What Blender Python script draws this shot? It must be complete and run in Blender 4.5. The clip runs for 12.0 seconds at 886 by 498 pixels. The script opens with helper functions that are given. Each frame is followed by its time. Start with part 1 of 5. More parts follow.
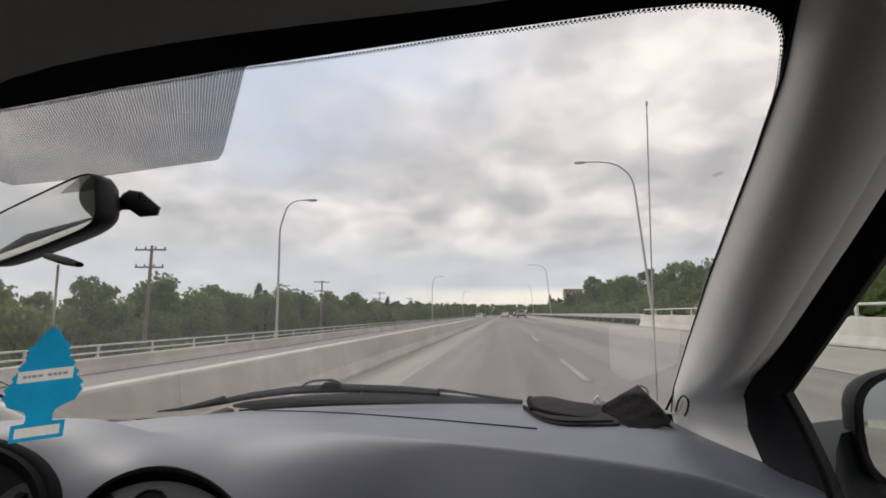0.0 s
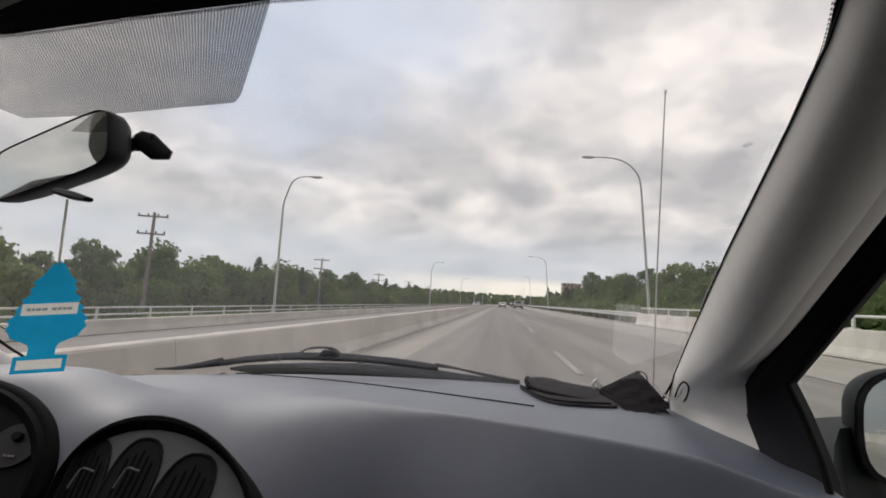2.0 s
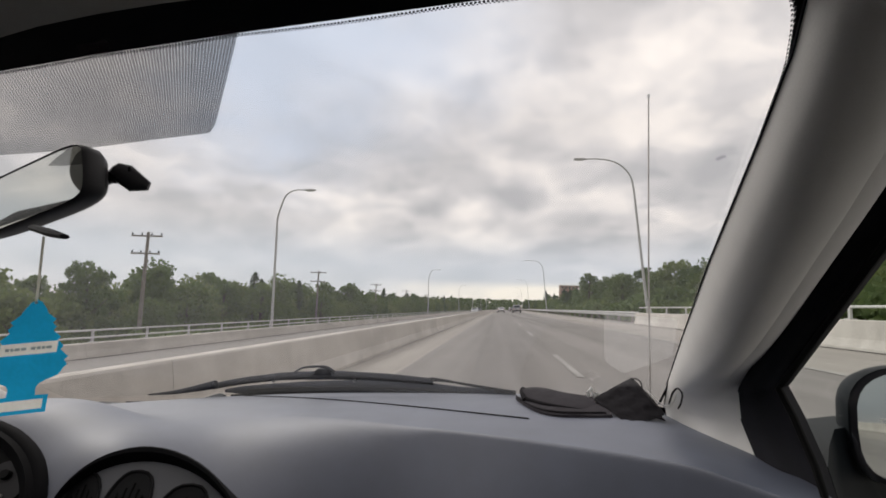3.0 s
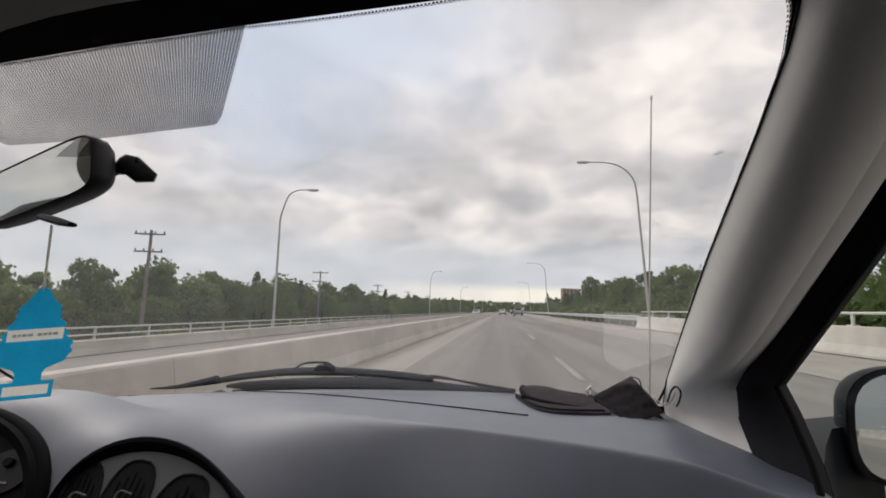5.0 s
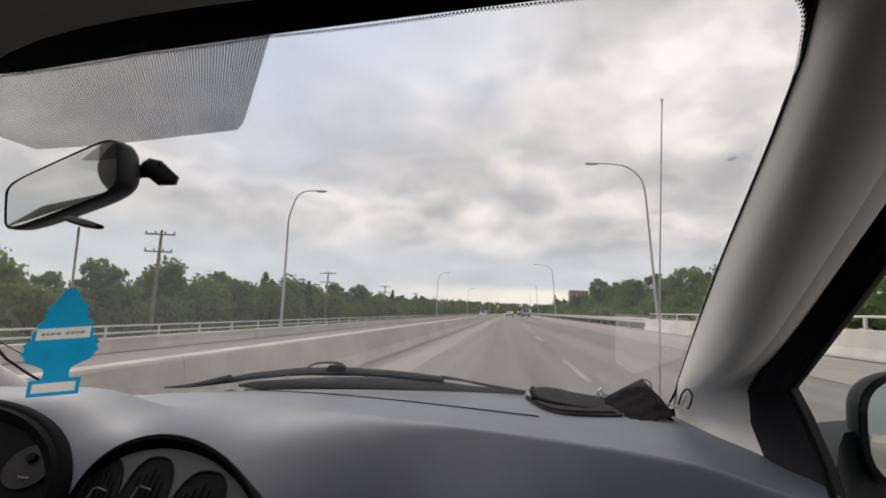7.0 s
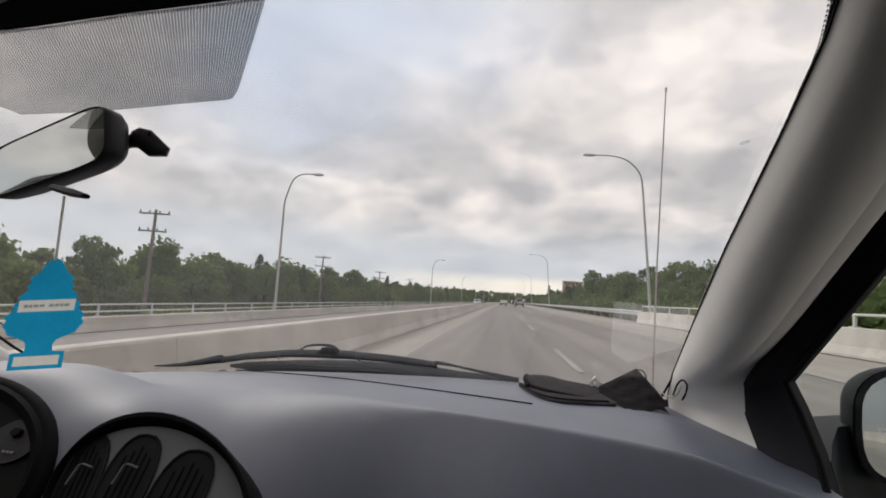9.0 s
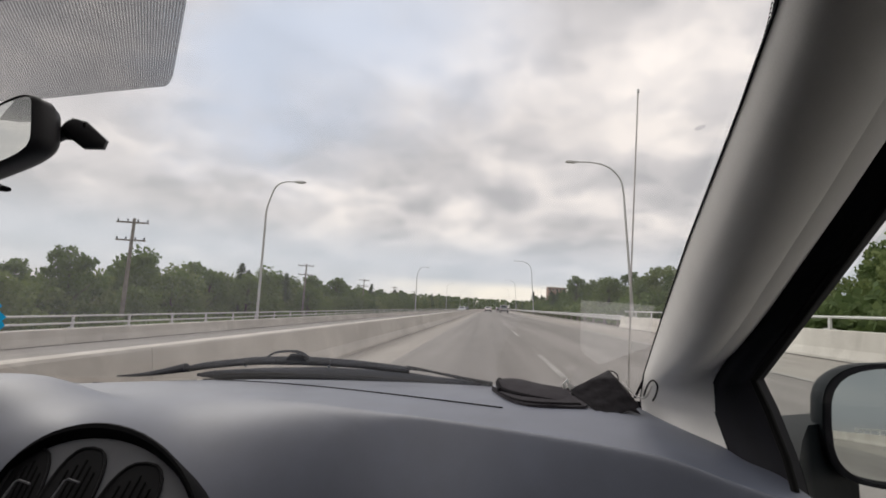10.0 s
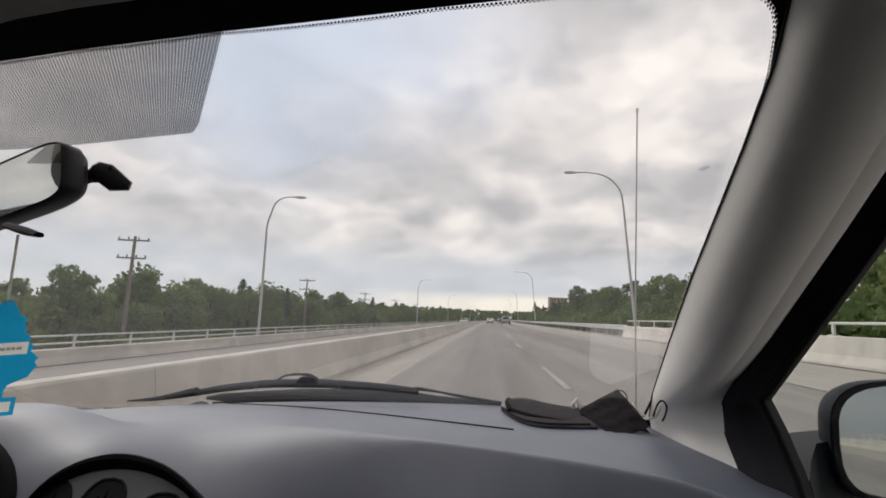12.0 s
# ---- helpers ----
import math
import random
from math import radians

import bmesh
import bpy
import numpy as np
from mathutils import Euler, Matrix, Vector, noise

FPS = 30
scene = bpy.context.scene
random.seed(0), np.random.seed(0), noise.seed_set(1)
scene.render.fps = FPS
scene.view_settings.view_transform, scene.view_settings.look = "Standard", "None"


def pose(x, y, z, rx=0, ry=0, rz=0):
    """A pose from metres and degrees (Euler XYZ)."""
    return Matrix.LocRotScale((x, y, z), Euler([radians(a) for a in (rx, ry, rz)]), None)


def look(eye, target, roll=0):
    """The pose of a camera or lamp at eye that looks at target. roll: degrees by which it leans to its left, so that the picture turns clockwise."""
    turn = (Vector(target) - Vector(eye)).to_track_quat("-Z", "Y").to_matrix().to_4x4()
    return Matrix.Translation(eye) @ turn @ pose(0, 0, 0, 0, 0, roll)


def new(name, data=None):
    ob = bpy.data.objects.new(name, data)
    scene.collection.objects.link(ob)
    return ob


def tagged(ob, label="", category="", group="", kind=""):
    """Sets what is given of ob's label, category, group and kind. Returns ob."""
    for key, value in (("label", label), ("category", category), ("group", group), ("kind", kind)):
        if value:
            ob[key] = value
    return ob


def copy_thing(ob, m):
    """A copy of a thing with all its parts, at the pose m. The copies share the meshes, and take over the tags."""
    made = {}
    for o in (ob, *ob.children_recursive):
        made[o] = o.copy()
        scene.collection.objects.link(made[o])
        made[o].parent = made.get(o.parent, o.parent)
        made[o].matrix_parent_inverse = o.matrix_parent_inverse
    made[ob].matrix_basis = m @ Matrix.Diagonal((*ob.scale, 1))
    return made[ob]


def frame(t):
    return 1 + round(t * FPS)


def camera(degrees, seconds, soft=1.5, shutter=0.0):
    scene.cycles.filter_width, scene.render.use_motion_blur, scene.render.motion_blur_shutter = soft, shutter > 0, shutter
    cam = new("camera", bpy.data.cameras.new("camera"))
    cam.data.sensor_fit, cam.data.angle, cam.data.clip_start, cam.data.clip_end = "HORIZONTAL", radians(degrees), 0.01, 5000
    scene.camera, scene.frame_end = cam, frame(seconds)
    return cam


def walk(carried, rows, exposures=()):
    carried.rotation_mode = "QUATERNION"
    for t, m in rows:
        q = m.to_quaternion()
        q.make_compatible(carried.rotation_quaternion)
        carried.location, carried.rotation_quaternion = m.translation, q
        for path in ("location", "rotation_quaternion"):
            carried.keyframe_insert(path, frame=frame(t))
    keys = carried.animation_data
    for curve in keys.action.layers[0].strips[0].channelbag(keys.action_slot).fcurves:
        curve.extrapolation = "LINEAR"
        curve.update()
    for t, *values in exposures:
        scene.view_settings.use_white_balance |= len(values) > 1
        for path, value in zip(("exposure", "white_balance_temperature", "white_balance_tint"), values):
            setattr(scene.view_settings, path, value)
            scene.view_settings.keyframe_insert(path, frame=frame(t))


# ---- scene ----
cam = camera(84.0, 12.0, soft=1.75)
PATH = [
    (0.0, pose(0.379, 0.017, 1.218, 97.41, -0.43, 6.91)),
    (0.5, pose(0.379, 0.015, 1.217, 97.63, -0.58, 6.93)),
    (1.0, pose(0.373, 0.015, 1.211, 97.08, -1.42, 7.19)),
    (1.5, pose(0.375, 0.017, 1.212, 96.71, -1.64, 7.18)),
    (2.0, pose(0.367, 0.026, 1.194, 95.80, -4.19, 6.62)),
    (2.5, pose(0.371, 0.020, 1.202, 96.65, -2.80, 7.03)),
    (3.0, pose(0.380, 0.028, 1.208, 96.66, -1.78, 6.43)),
    (3.2, pose(0.383, 0.033, 1.219, 96.97, -0.60, 5.39)),
    (4.8, pose(0.375, 0.022, 1.205, 96.17, -2.80, 6.46)),
    (5.0, pose(0.382, 0.023, 1.199, 96.85, -2.48, 6.60)),
    (5.5, pose(0.379, 0.025, 1.203, 97.50, -1.73, 5.72)),
    (6.0, pose(0.379, 0.028, 1.196, 97.08, -2.64, 5.78)),
    (6.5, pose(0.373, 0.020, 1.193, 96.60, -3.18, 6.86)),
    (7.0, pose(0.375, 0.013, 1.199, 96.95, -2.80, 7.42)),
    (8.8, pose(0.367, 0.026, 1.195, 96.93, -4.29, 5.86)),
    (9.0, pose(0.371, 0.027, 1.194, 95.53, -4.32, 6.74)),
    (9.5, pose(0.369, 0.028, 1.196, 95.97, -4.05, 6.27)),
    (10.0, pose(0.398, 0.053, 1.187, 96.49, -3.68, 4.98)),
    (10.5, pose(0.392, 0.042, 1.204, 97.28, -2.04, 5.00)),
    (11.0, pose(0.392, 0.032, 1.209, 98.23, -1.48, 5.53)),
    (11.5, pose(0.384, 0.033, 1.207, 98.13, -2.00, 5.03)),
    (12.0, pose(0.385, 0.033, 1.205, 97.89, -2.68, 5.16)),
]
walk(cam, PATH)

# ---- world, sun, exposure ----
scene.view_settings.exposure = 0.21
world = bpy.data.worlds.new("overcast_sky")
scene.world = world
world.use_nodes = True
wt = world.node_tree
wt.nodes.clear()


def wn(kind, **props):
    n = wt.nodes.new(kind)
    for k, v in props.items():
        if k == "op":
            n.operation = v
        elif k == "blend":
            n.blend_type = v
    return n


def wmath(op, a, b=None, c=None):
    n = wn("ShaderNodeMath", op=op)
    for i, v in enumerate((a, b, c)):
        if v is None:
            continue
        if isinstance(v, (int, float)):
            n.inputs[i].default_value = v
        else:
            wt.links.new(v, n.inputs[i])
    return n.outputs[0]


def wvec(op, a, b=None):
    n = wn("ShaderNodeVectorMath", op=op)
    for i, v in enumerate((a, b)):
        if v is None:
            continue
        if isinstance(v, tuple):
            n.inputs[i].default_value = v
        else:
            wt.links.new(v, n.inputs[i])
    return n


def wnoise(vec, scale, detail=6.0, rough=0.55):
    n = wn("ShaderNodeTexNoise")
    n.inputs["Scale"].default_value = scale
    n.inputs["Detail"].default_value = detail
    n.inputs["Roughness"].default_value = rough
    wt.links.new(vec, n.inputs["Vector"])
    return n


def wsmooth(v, a, b, c=0.0, d=1.0):
    n = wn("ShaderNodeMapRange")
    n.interpolation_type = "SMOOTHSTEP"
    wt.links.new(v, n.inputs["Value"])
    for key, val in (("From Min", a), ("From Max", b), ("To Min", c), ("To Max", d)):
        n.inputs[key].default_value = val
    return n.outputs[0]


def wmix(fac, a, b):
    n = wn("ShaderNodeMix")
    n.data_type = "RGBA"
    wt.links.new(fac, n.inputs["Factor"])
    for key, v in ((6, a), (7, b)):
        if isinstance(v, tuple):
            n.inputs[key].default_value = (*v, 1)
        else:
            wt.links.new(v, n.inputs[key])
    return n.outputs[2]


SUN_EL, SUN_AZ = 44.0, -52.0  # degrees up, degrees right of the road ahead
sky = wn("ShaderNodeTexSky")
sky.sky_type = "NISHITA"
sky.sun_disc = False
sky.sun_elevation = radians(SUN_EL)
sky.sun_rotation = radians(SUN_AZ)
sky_soft = wvec("SCALE", sky.outputs[0])
sky_soft.inputs["Scale"].default_value = 0.10
coord = wn("ShaderNodeTexCoord").outputs["Generated"]
split = wn("ShaderNodeSeparateXYZ")
wt.links.new(coord, split.inputs[0])
# a layer of clouds seen in perspective: wide overhead, flattened towards the horizon
rise = wmath("ADD", wmath("MAXIMUM", split.outputs[2], 0.0), 0.34)
layer = wn("ShaderNodeCombineXYZ")
wt.links.new(wmath("DIVIDE", split.outputs[0], rise), layer.inputs[0])
wt.links.new(wmath("DIVIDE", split.outputs[1], rise), layer.inputs[1])
n_edge = wnoise(layer.outputs[0], 5.2, 5.0, 0.55)
curl = wvec("SCALE", wvec("SUBTRACT", n_edge.outputs["Color"], (0.5, 0.5, 0.5)).outputs[0])
curl.inputs["Scale"].default_value = 0.24
puffy = wvec("ADD", layer.outputs[0], curl.outputs[0]).outputs[0]


def billow(vec, scale):
    n = wn("ShaderNodeTexVoronoi")
    n.feature = "SMOOTH_F1"
    n.inputs["Scale"].default_value = scale
    n.inputs["Smoothness"].default_value = 0.55
    wt.links.new(vec, n.inputs["Vector"])
    return wmath("SUBTRACT", 0.75, n.outputs["Distance"])


def thickness(vec):
    """How thick the cloud is: broad banks, heaps on them, fine edges."""
    big = wmath("MULTIPLY", wnoise(vec, 2.7, 9.0, 0.56).outputs[0], 0.98)
    heap = wmath("MULTIPLY", billow(vec, 5.0), 0.23)
    small = wmath("MULTIPLY", billow(vec, 12.0), 0.11)
    return wmath("ADD", big, wmath("ADD", heap, small))


thick = thickness(puffy)
# the same heaps a little nearer the light: the difference lights their edges
relief = wmath("SUBTRACT", thick, thickness(wvec("ADD", puffy, (-0.03, 0.035, 0.0)).outputs[0]))
n_fine = wnoise(layer.outputs[0], 3.2, 5.0, 0.55)
warp = wvec("SCALE", wvec("SUBTRACT", n_fine.outputs["Color"], (0.5, 0.5, 0.5)).outputs[0])
warp.inputs["Scale"].default_value = 0.24
bent = wvec("ADD", coord, warp.outputs[0]).outputs[0]


def sky_dir(az, el):
    a, e = radians(az), radians(el)
    return (math.sin(a) * math.cos(e), math.cos(a) * math.cos(e), math.sin(e))


def blob(az, el, size, amount):
    d = wvec("DISTANCE", bent, sky_dir(az, el)).outputs["Value"]
    return wsmooth(d, 0.0, size, amount, 0.0)


def bank(az, el, wide, high, amount):
    """A bank of cloud drawn out along the horizon."""
    off = wvec("SUBTRACT", bent, sky_dir(az, el)).outputs[0]
    d = wvec("LENGTH", wvec("MULTIPLY", off, (1 / wide, 1 / wide, 1 / high)).outputs[0]).outputs["Value"]
    return wsmooth(d, 0.0, 1.0, amount, 0.0)


# value: 0 dark cloud base, 1 bright cloud edge
value = wmath("SUBTRACT", 1.385, wmath("MULTIPLY", thick, 1.40))
value = wmath("ADD", value, wmath("MULTIPLY", relief, wsmooth(split.outputs[2], 0.03, 0.24, 0.45, 1.2)))
for az, el, wide, high, amount in (
    (14, 33, 0.28, 0.15, -0.24), (-18, 17, 0.20, 0.10, -0.17), (-10, 14.5, 0.22, 0.07, -0.15), (1.5, 12.0, 0.16, 0.08, -0.15), (-32, 10, 0.26, 0.06, -0.13),
    (22, 15.6, 0.20, 0.06, -0.15), (22, 11, 0.16, 0.04, -0.13), (12, 7.2, 0.18, 0.03, -0.10), (-34, 15.5, 0.16, 0.06, -0.07), (-44, 7, 0.42, 0.14, -0.18), (5, 25, 0.26, 0.14, 0.16),
    (25, 23, 0.30, 0.16, 0.30), (-7, 10, 0.34, 0.05, 0.14), (4.3, 16, 0.16, 0.05, 0.07), (11, 11.5, 0.16, 0.07, 0.13), (-26, 13.5, 0.18, 0.03, 0.12),
):
    value = wmath("ADD", value, bank(az, el, wide, high, amount))
span = wn("ShaderNodeMapRange")
wt.links.new(value, span.inputs["Value"])
span.inputs["From Min"].default_value = 0.33
span.inputs["From Max"].default_value = 0.88
tone = span.outputs[0]
blue_gap = wmath("ADD", blob(-22, 27, 0.32, 0.75), wmath("ADD", blob(-32, 20, 0.20, 0.45), blob(-6, 32, 0.26, 0.45)))
ramp = wn("ShaderNodeValToRGB")
wt.links.new(tone, ramp.inputs[0])
ramp.color_ramp.elements[0].position = 0.0
ramp.color_ramp.elements[0].color = (0.445, 0.422, 0.42, 1)
ramp.color_ramp.elements[1].position = 1.0
ramp.color_ramp.elements[1].color = (0.90, 0.815, 0.755, 1)
mid = ramp.color_ramp.elements.new(0.5)
mid.color = (0.63, 0.585, 0.57, 1)
cloud = wmix(blue_gap, ramp.outputs[0], (0.54, 0.60, 0.72))
low_band = wmath("MULTIPLY", wsmooth(split.outputs[2], -0.02, 0.03), wsmooth(split.outputs[2], 0.17, 0.07))
cloud = wmix(wmath("MULTIPLY", low_band, 0.66), cloud, (0.49, 0.525, 0.59))
glow = wmath("MULTIPLY", wsmooth(split.outputs[2], 0.058, 0.034), blob(5, 2, 0.40, 1.25))
cloud = wmix(glow, cloud, (0.86, 0.79, 0.70))
mixed = wmix(wmath("ADD", 0.93, 0.0), sky_soft.outputs[0], cloud)
# the overcast is brightest round the hidden sun and dims away from it
toward_sun = wvec("DOT_PRODUCT", coord, sky_dir(SUN_AZ, SUN_EL)).outputs["Value"]
dim = wvec("SCALE", mixed)
wt.links.new(wsmooth(toward_sun, -0.6, 0.45, 0.5, 1.0), dim.inputs["Scale"])
final = dim.outputs[0]
back = wn("ShaderNodeBackground")
wt.links.new(final, back.inputs[0])
back.inputs[1].default_value = 1.10
wt.links.new(back.outputs[0], wn("ShaderNodeOutputWorld").inputs[0])

sun_data = bpy.data.lights.new("sun", "SUN")
sun_data.energy = 1.25
sun_data.angle = radians(35)
sun_data.color = (1.0, 0.95, 0.88)
sun = new("sun", sun_data)
sun.matrix_basis = look((0, 0, 60), tuple(Vector((0, 0, 60)) - Vector(sky_dir(SUN_AZ, SUN_EL))))

# ---- materials ----
def material(name, colour, rough=0.6, metal=0.0, spots=0.0, size=1.0, bump=0.0, grain=60.0, second=None, coat=0.0, spec=0.5, along=1.0):
    """colour varied at two scales: soft stains of `size` features per metre and fine grain."""
    m = bpy.data.materials.new(name)
    m.use_nodes = True
    nt = m.node_tree
    p = nt.nodes["Principled BSDF"]
    p.inputs["Roughness"].default_value = rough
    p.inputs["Metallic"].default_value = metal
    p.inputs["Specular IOR Level"].default_value = spec
    p.inputs["Coat Weight"].default_value = coat
    tc = nt.nodes.new("ShaderNodeTexCoord")
    stain = nt.nodes.new("ShaderNodeTexNoise")
    stain.inputs["Scale"].default_value = size
    stain.inputs["Detail"].default_value = 5
    fine = nt.nodes.new("ShaderNodeTexNoise")
    fine.inputs["Scale"].default_value = grain
    fine.inputs["Detail"].default_value = 3
    stretch = nt.nodes.new("ShaderNodeMapping")
    stretch.inputs["Scale"].default_value = (1.0, along, 1.0)
    nt.links.new(tc.outputs["Object"], stretch.inputs["Vector"])
    nt.links.new(stretch.outputs[0], stain.inputs["Vector"])
    nt.links.new(tc.outputs["Object"], fine.inputs["Vector"])
    lo = tuple(c * (1 - spots) for c in colour)
    hi = second if second else tuple(min(1, c * (1 + spots)) for c in colour)
    ramp = nt.nodes.new("ShaderNodeValToRGB")
    ramp.color_ramp.elements[0].position, ramp.color_ramp.elements[1].position = 0.32, 0.68
    ramp.color_ramp.elements[0].color, ramp.color_ramp.elements[1].color = (*lo, 1), (*hi, 1)
    mixv = nt.nodes.new("ShaderNodeMath")
    mixv.operation = "MULTIPLY_ADD"
    mixv.inputs[1].default_value = 0.35
    shift = nt.nodes.new("ShaderNodeMath")
    shift.operation = "MULTIPLY"
    shift.inputs[1].default_value = 0.65
    nt.links.new(stain.outputs[0], shift.inputs[0])
    nt.links.new(fine.outputs[0], mixv.inputs[0])
    nt.links.new(shift.outputs[0], mixv.inputs[2])
    nt.links.new(mixv.outputs[0], ramp.inputs[0])
    nt.links.new(ramp.outputs[0], p.inputs["Base Color"])
    if bump:
        b = nt.nodes.new("ShaderNodeBump")
        b.inputs["Strength"].default_value = bump
        b.inputs["Distance"].default_value = 0.4 / grain
        nt.links.new(fine.outputs[0], b.inputs["Height"])
        nt.links.new(b.outputs[0], p.inputs["Normal"])
    return m


def clear_glass(name, gloss=1.0, tint=(1, 1, 1), haze=0.0):
    m = bpy.data.materials.new(name)
    m.use_nodes = True
    nt = m.node_tree
    nt.nodes.clear()
    out = nt.nodes.new("ShaderNodeOutputMaterial")
    clear = nt.nodes.new("ShaderNodeBsdfTransparent")
    clear.inputs[0].default_value = (*tint, 1)
    shine = nt.nodes.new("ShaderNodeBsdfGlossy")
    shine.inputs["Roughness"].default_value = 0.02
    fres = nt.nodes.new("ShaderNodeFresnel")
    fres.inputs[0].default_value = 1.45
    scale = nt.nodes.new("ShaderNodeMath")
    scale.operation = "MULTIPLY"
    scale.inputs[1].default_value = gloss
    nt.links.new(fres.outputs[0], scale.inputs[0])
    mix = nt.nodes.new("ShaderNodeMixShader")
    nt.links.new(scale.outputs[0], mix.inputs[0])
    nt.links.new(clear.outputs[0], mix.inputs[1])
    nt.links.new(shine.outputs[0], mix.inputs[2])
    last = mix
    if haze:
        # dust on the windscreen; on the corner patch it paints a reflection
        dust_sheen = nt.nodes.new("ShaderNodeBsdfTranslucent")
        dust_sheen.inputs[0].default_value = (0.9, 0.9, 0.9, 1)
        last = nt.nodes.new("ShaderNodeMixShader")
        last.inputs[0].default_value = haze
        nt.links.new(mix.outputs[0], last.inputs[1])
        nt.links.new(dust_sheen.outputs[0], last.inputs[2])
    nt.links.new(last.outputs[0], out.inputs[0])
    return m


def dotted(name):
    """Ceramic print on glass: fine rows of dark dots with clear glass between them."""
    m = bpy.data.materials.new(name)
    m.use_nodes = True
    nt = m.node_tree
    nt.nodes.clear()
    out = nt.nodes.new("ShaderNodeOutputMaterial")
    uv = nt.nodes.new("ShaderNodeUVMap")
    sep = nt.nodes.new("ShaderNodeSeparateXYZ")
    nt.links.new(uv.outputs[0], sep.inputs[0])

    def op(kind, a, b=0.0):
        n = nt.nodes.new("ShaderNodeMath")
        n.operation = kind
        for i, v in enumerate((a, b)):
            if isinstance(v, (int, float)):
                n.inputs[i].default_value = v
            else:
                nt.links.new(v, n.inputs[i])
        return n.outputs[0]

    sx = op("SINE", op("MULTIPLY", sep.outputs[0], 2 * math.pi / 0.0024))
    # cover thins to the left: pale glare painted into the print
    edge = op("MINIMUM", op("ADD", op("MULTIPLY", sep.outputs[0], 0.85), 0.76), 1.0)
    cover = op("MULTIPLY", op("ADD", op("MULTIPLY", sx, 0.095), 0.68), edge)
    clear = nt.nodes.new("ShaderNodeBsdfTransparent")
    ink = nt.nodes.new("ShaderNodeBsdfDiffuse")
    ink.inputs[0].default_value = (0.092, 0.068, 0.084, 1)
    mix = nt.nodes.new("ShaderNodeMixShader")
    nt.links.new(cover, mix.inputs[0])
    nt.links.new(clear.outputs[0], mix.inputs[1])
    nt.links.new(ink.outputs[0], mix.inputs[2])
    nt.links.new(mix.outputs[0], out.inputs[0])
    return m


def let_through(nt, p, colour, share):
    """Thin leaves and card pass some of the light from behind."""
    thin = nt.nodes.new("ShaderNodeBsdfTranslucent")
    nt.links.new(colour, thin.inputs[0])
    mix = nt.nodes.new("ShaderNodeMixShader")
    mix.inputs[0].default_value = share
    nt.links.new(p.outputs[0], mix.inputs[1])
    nt.links.new(thin.outputs[0], mix.inputs[2])
    nt.links.new(mix.outputs[0], nt.nodes["Material Output"].inputs[0])


def leafy(name, a, b):
    m = bpy.data.materials.new(name)
    m.use_nodes = True
    nt = m.node_tree
    p = nt.nodes["Principled BSDF"]
    p.inputs["Roughness"].default_value = 0.65
    p.inputs["Specular IOR Level"].default_value = 0.25
    info = nt.nodes.new("ShaderNodeObjectInfo")
    geo = nt.nodes.new("ShaderNodeNewGeometry")
    add = nt.nodes.new("ShaderNodeMath")
    add.operation = "MULTIPLY_ADD"
    add.inputs[1].default_value = 0.55
    half = nt.nodes.new("ShaderNodeMath")
    half.operation = "MULTIPLY"
    half.inputs[1].default_value = 0.45
    nt.links.new(geo.outputs["Random Per Island"], half.inputs[0])
    nt.links.new(info.outputs["Random"], add.inputs[0])
    nt.links.new(half.outputs[0], add.inputs[2])
    ramp = nt.nodes.new("ShaderNodeValToRGB")
    ramp.color_ramp.elements[0].color, ramp.color_ramp.elements[1].color = (*a, 1), (*b, 1)
    nt.links.new(add.outputs[0], ramp.inputs[0])
    nt.links.new(ramp.outputs[0], p.inputs["Base Color"])
    let_through(nt, p, ramp.outputs[0], 0.42)
    return m


def card_stock(name, colour, share):
    m = material(name, colour, 0.7, spots=0.10, size=40, grain=300)
    nt = m.node_tree
    p = nt.nodes["Principled BSDF"]
    let_through(nt, p, p.inputs["Base Color"].links[0].from_socket, share)
    return m


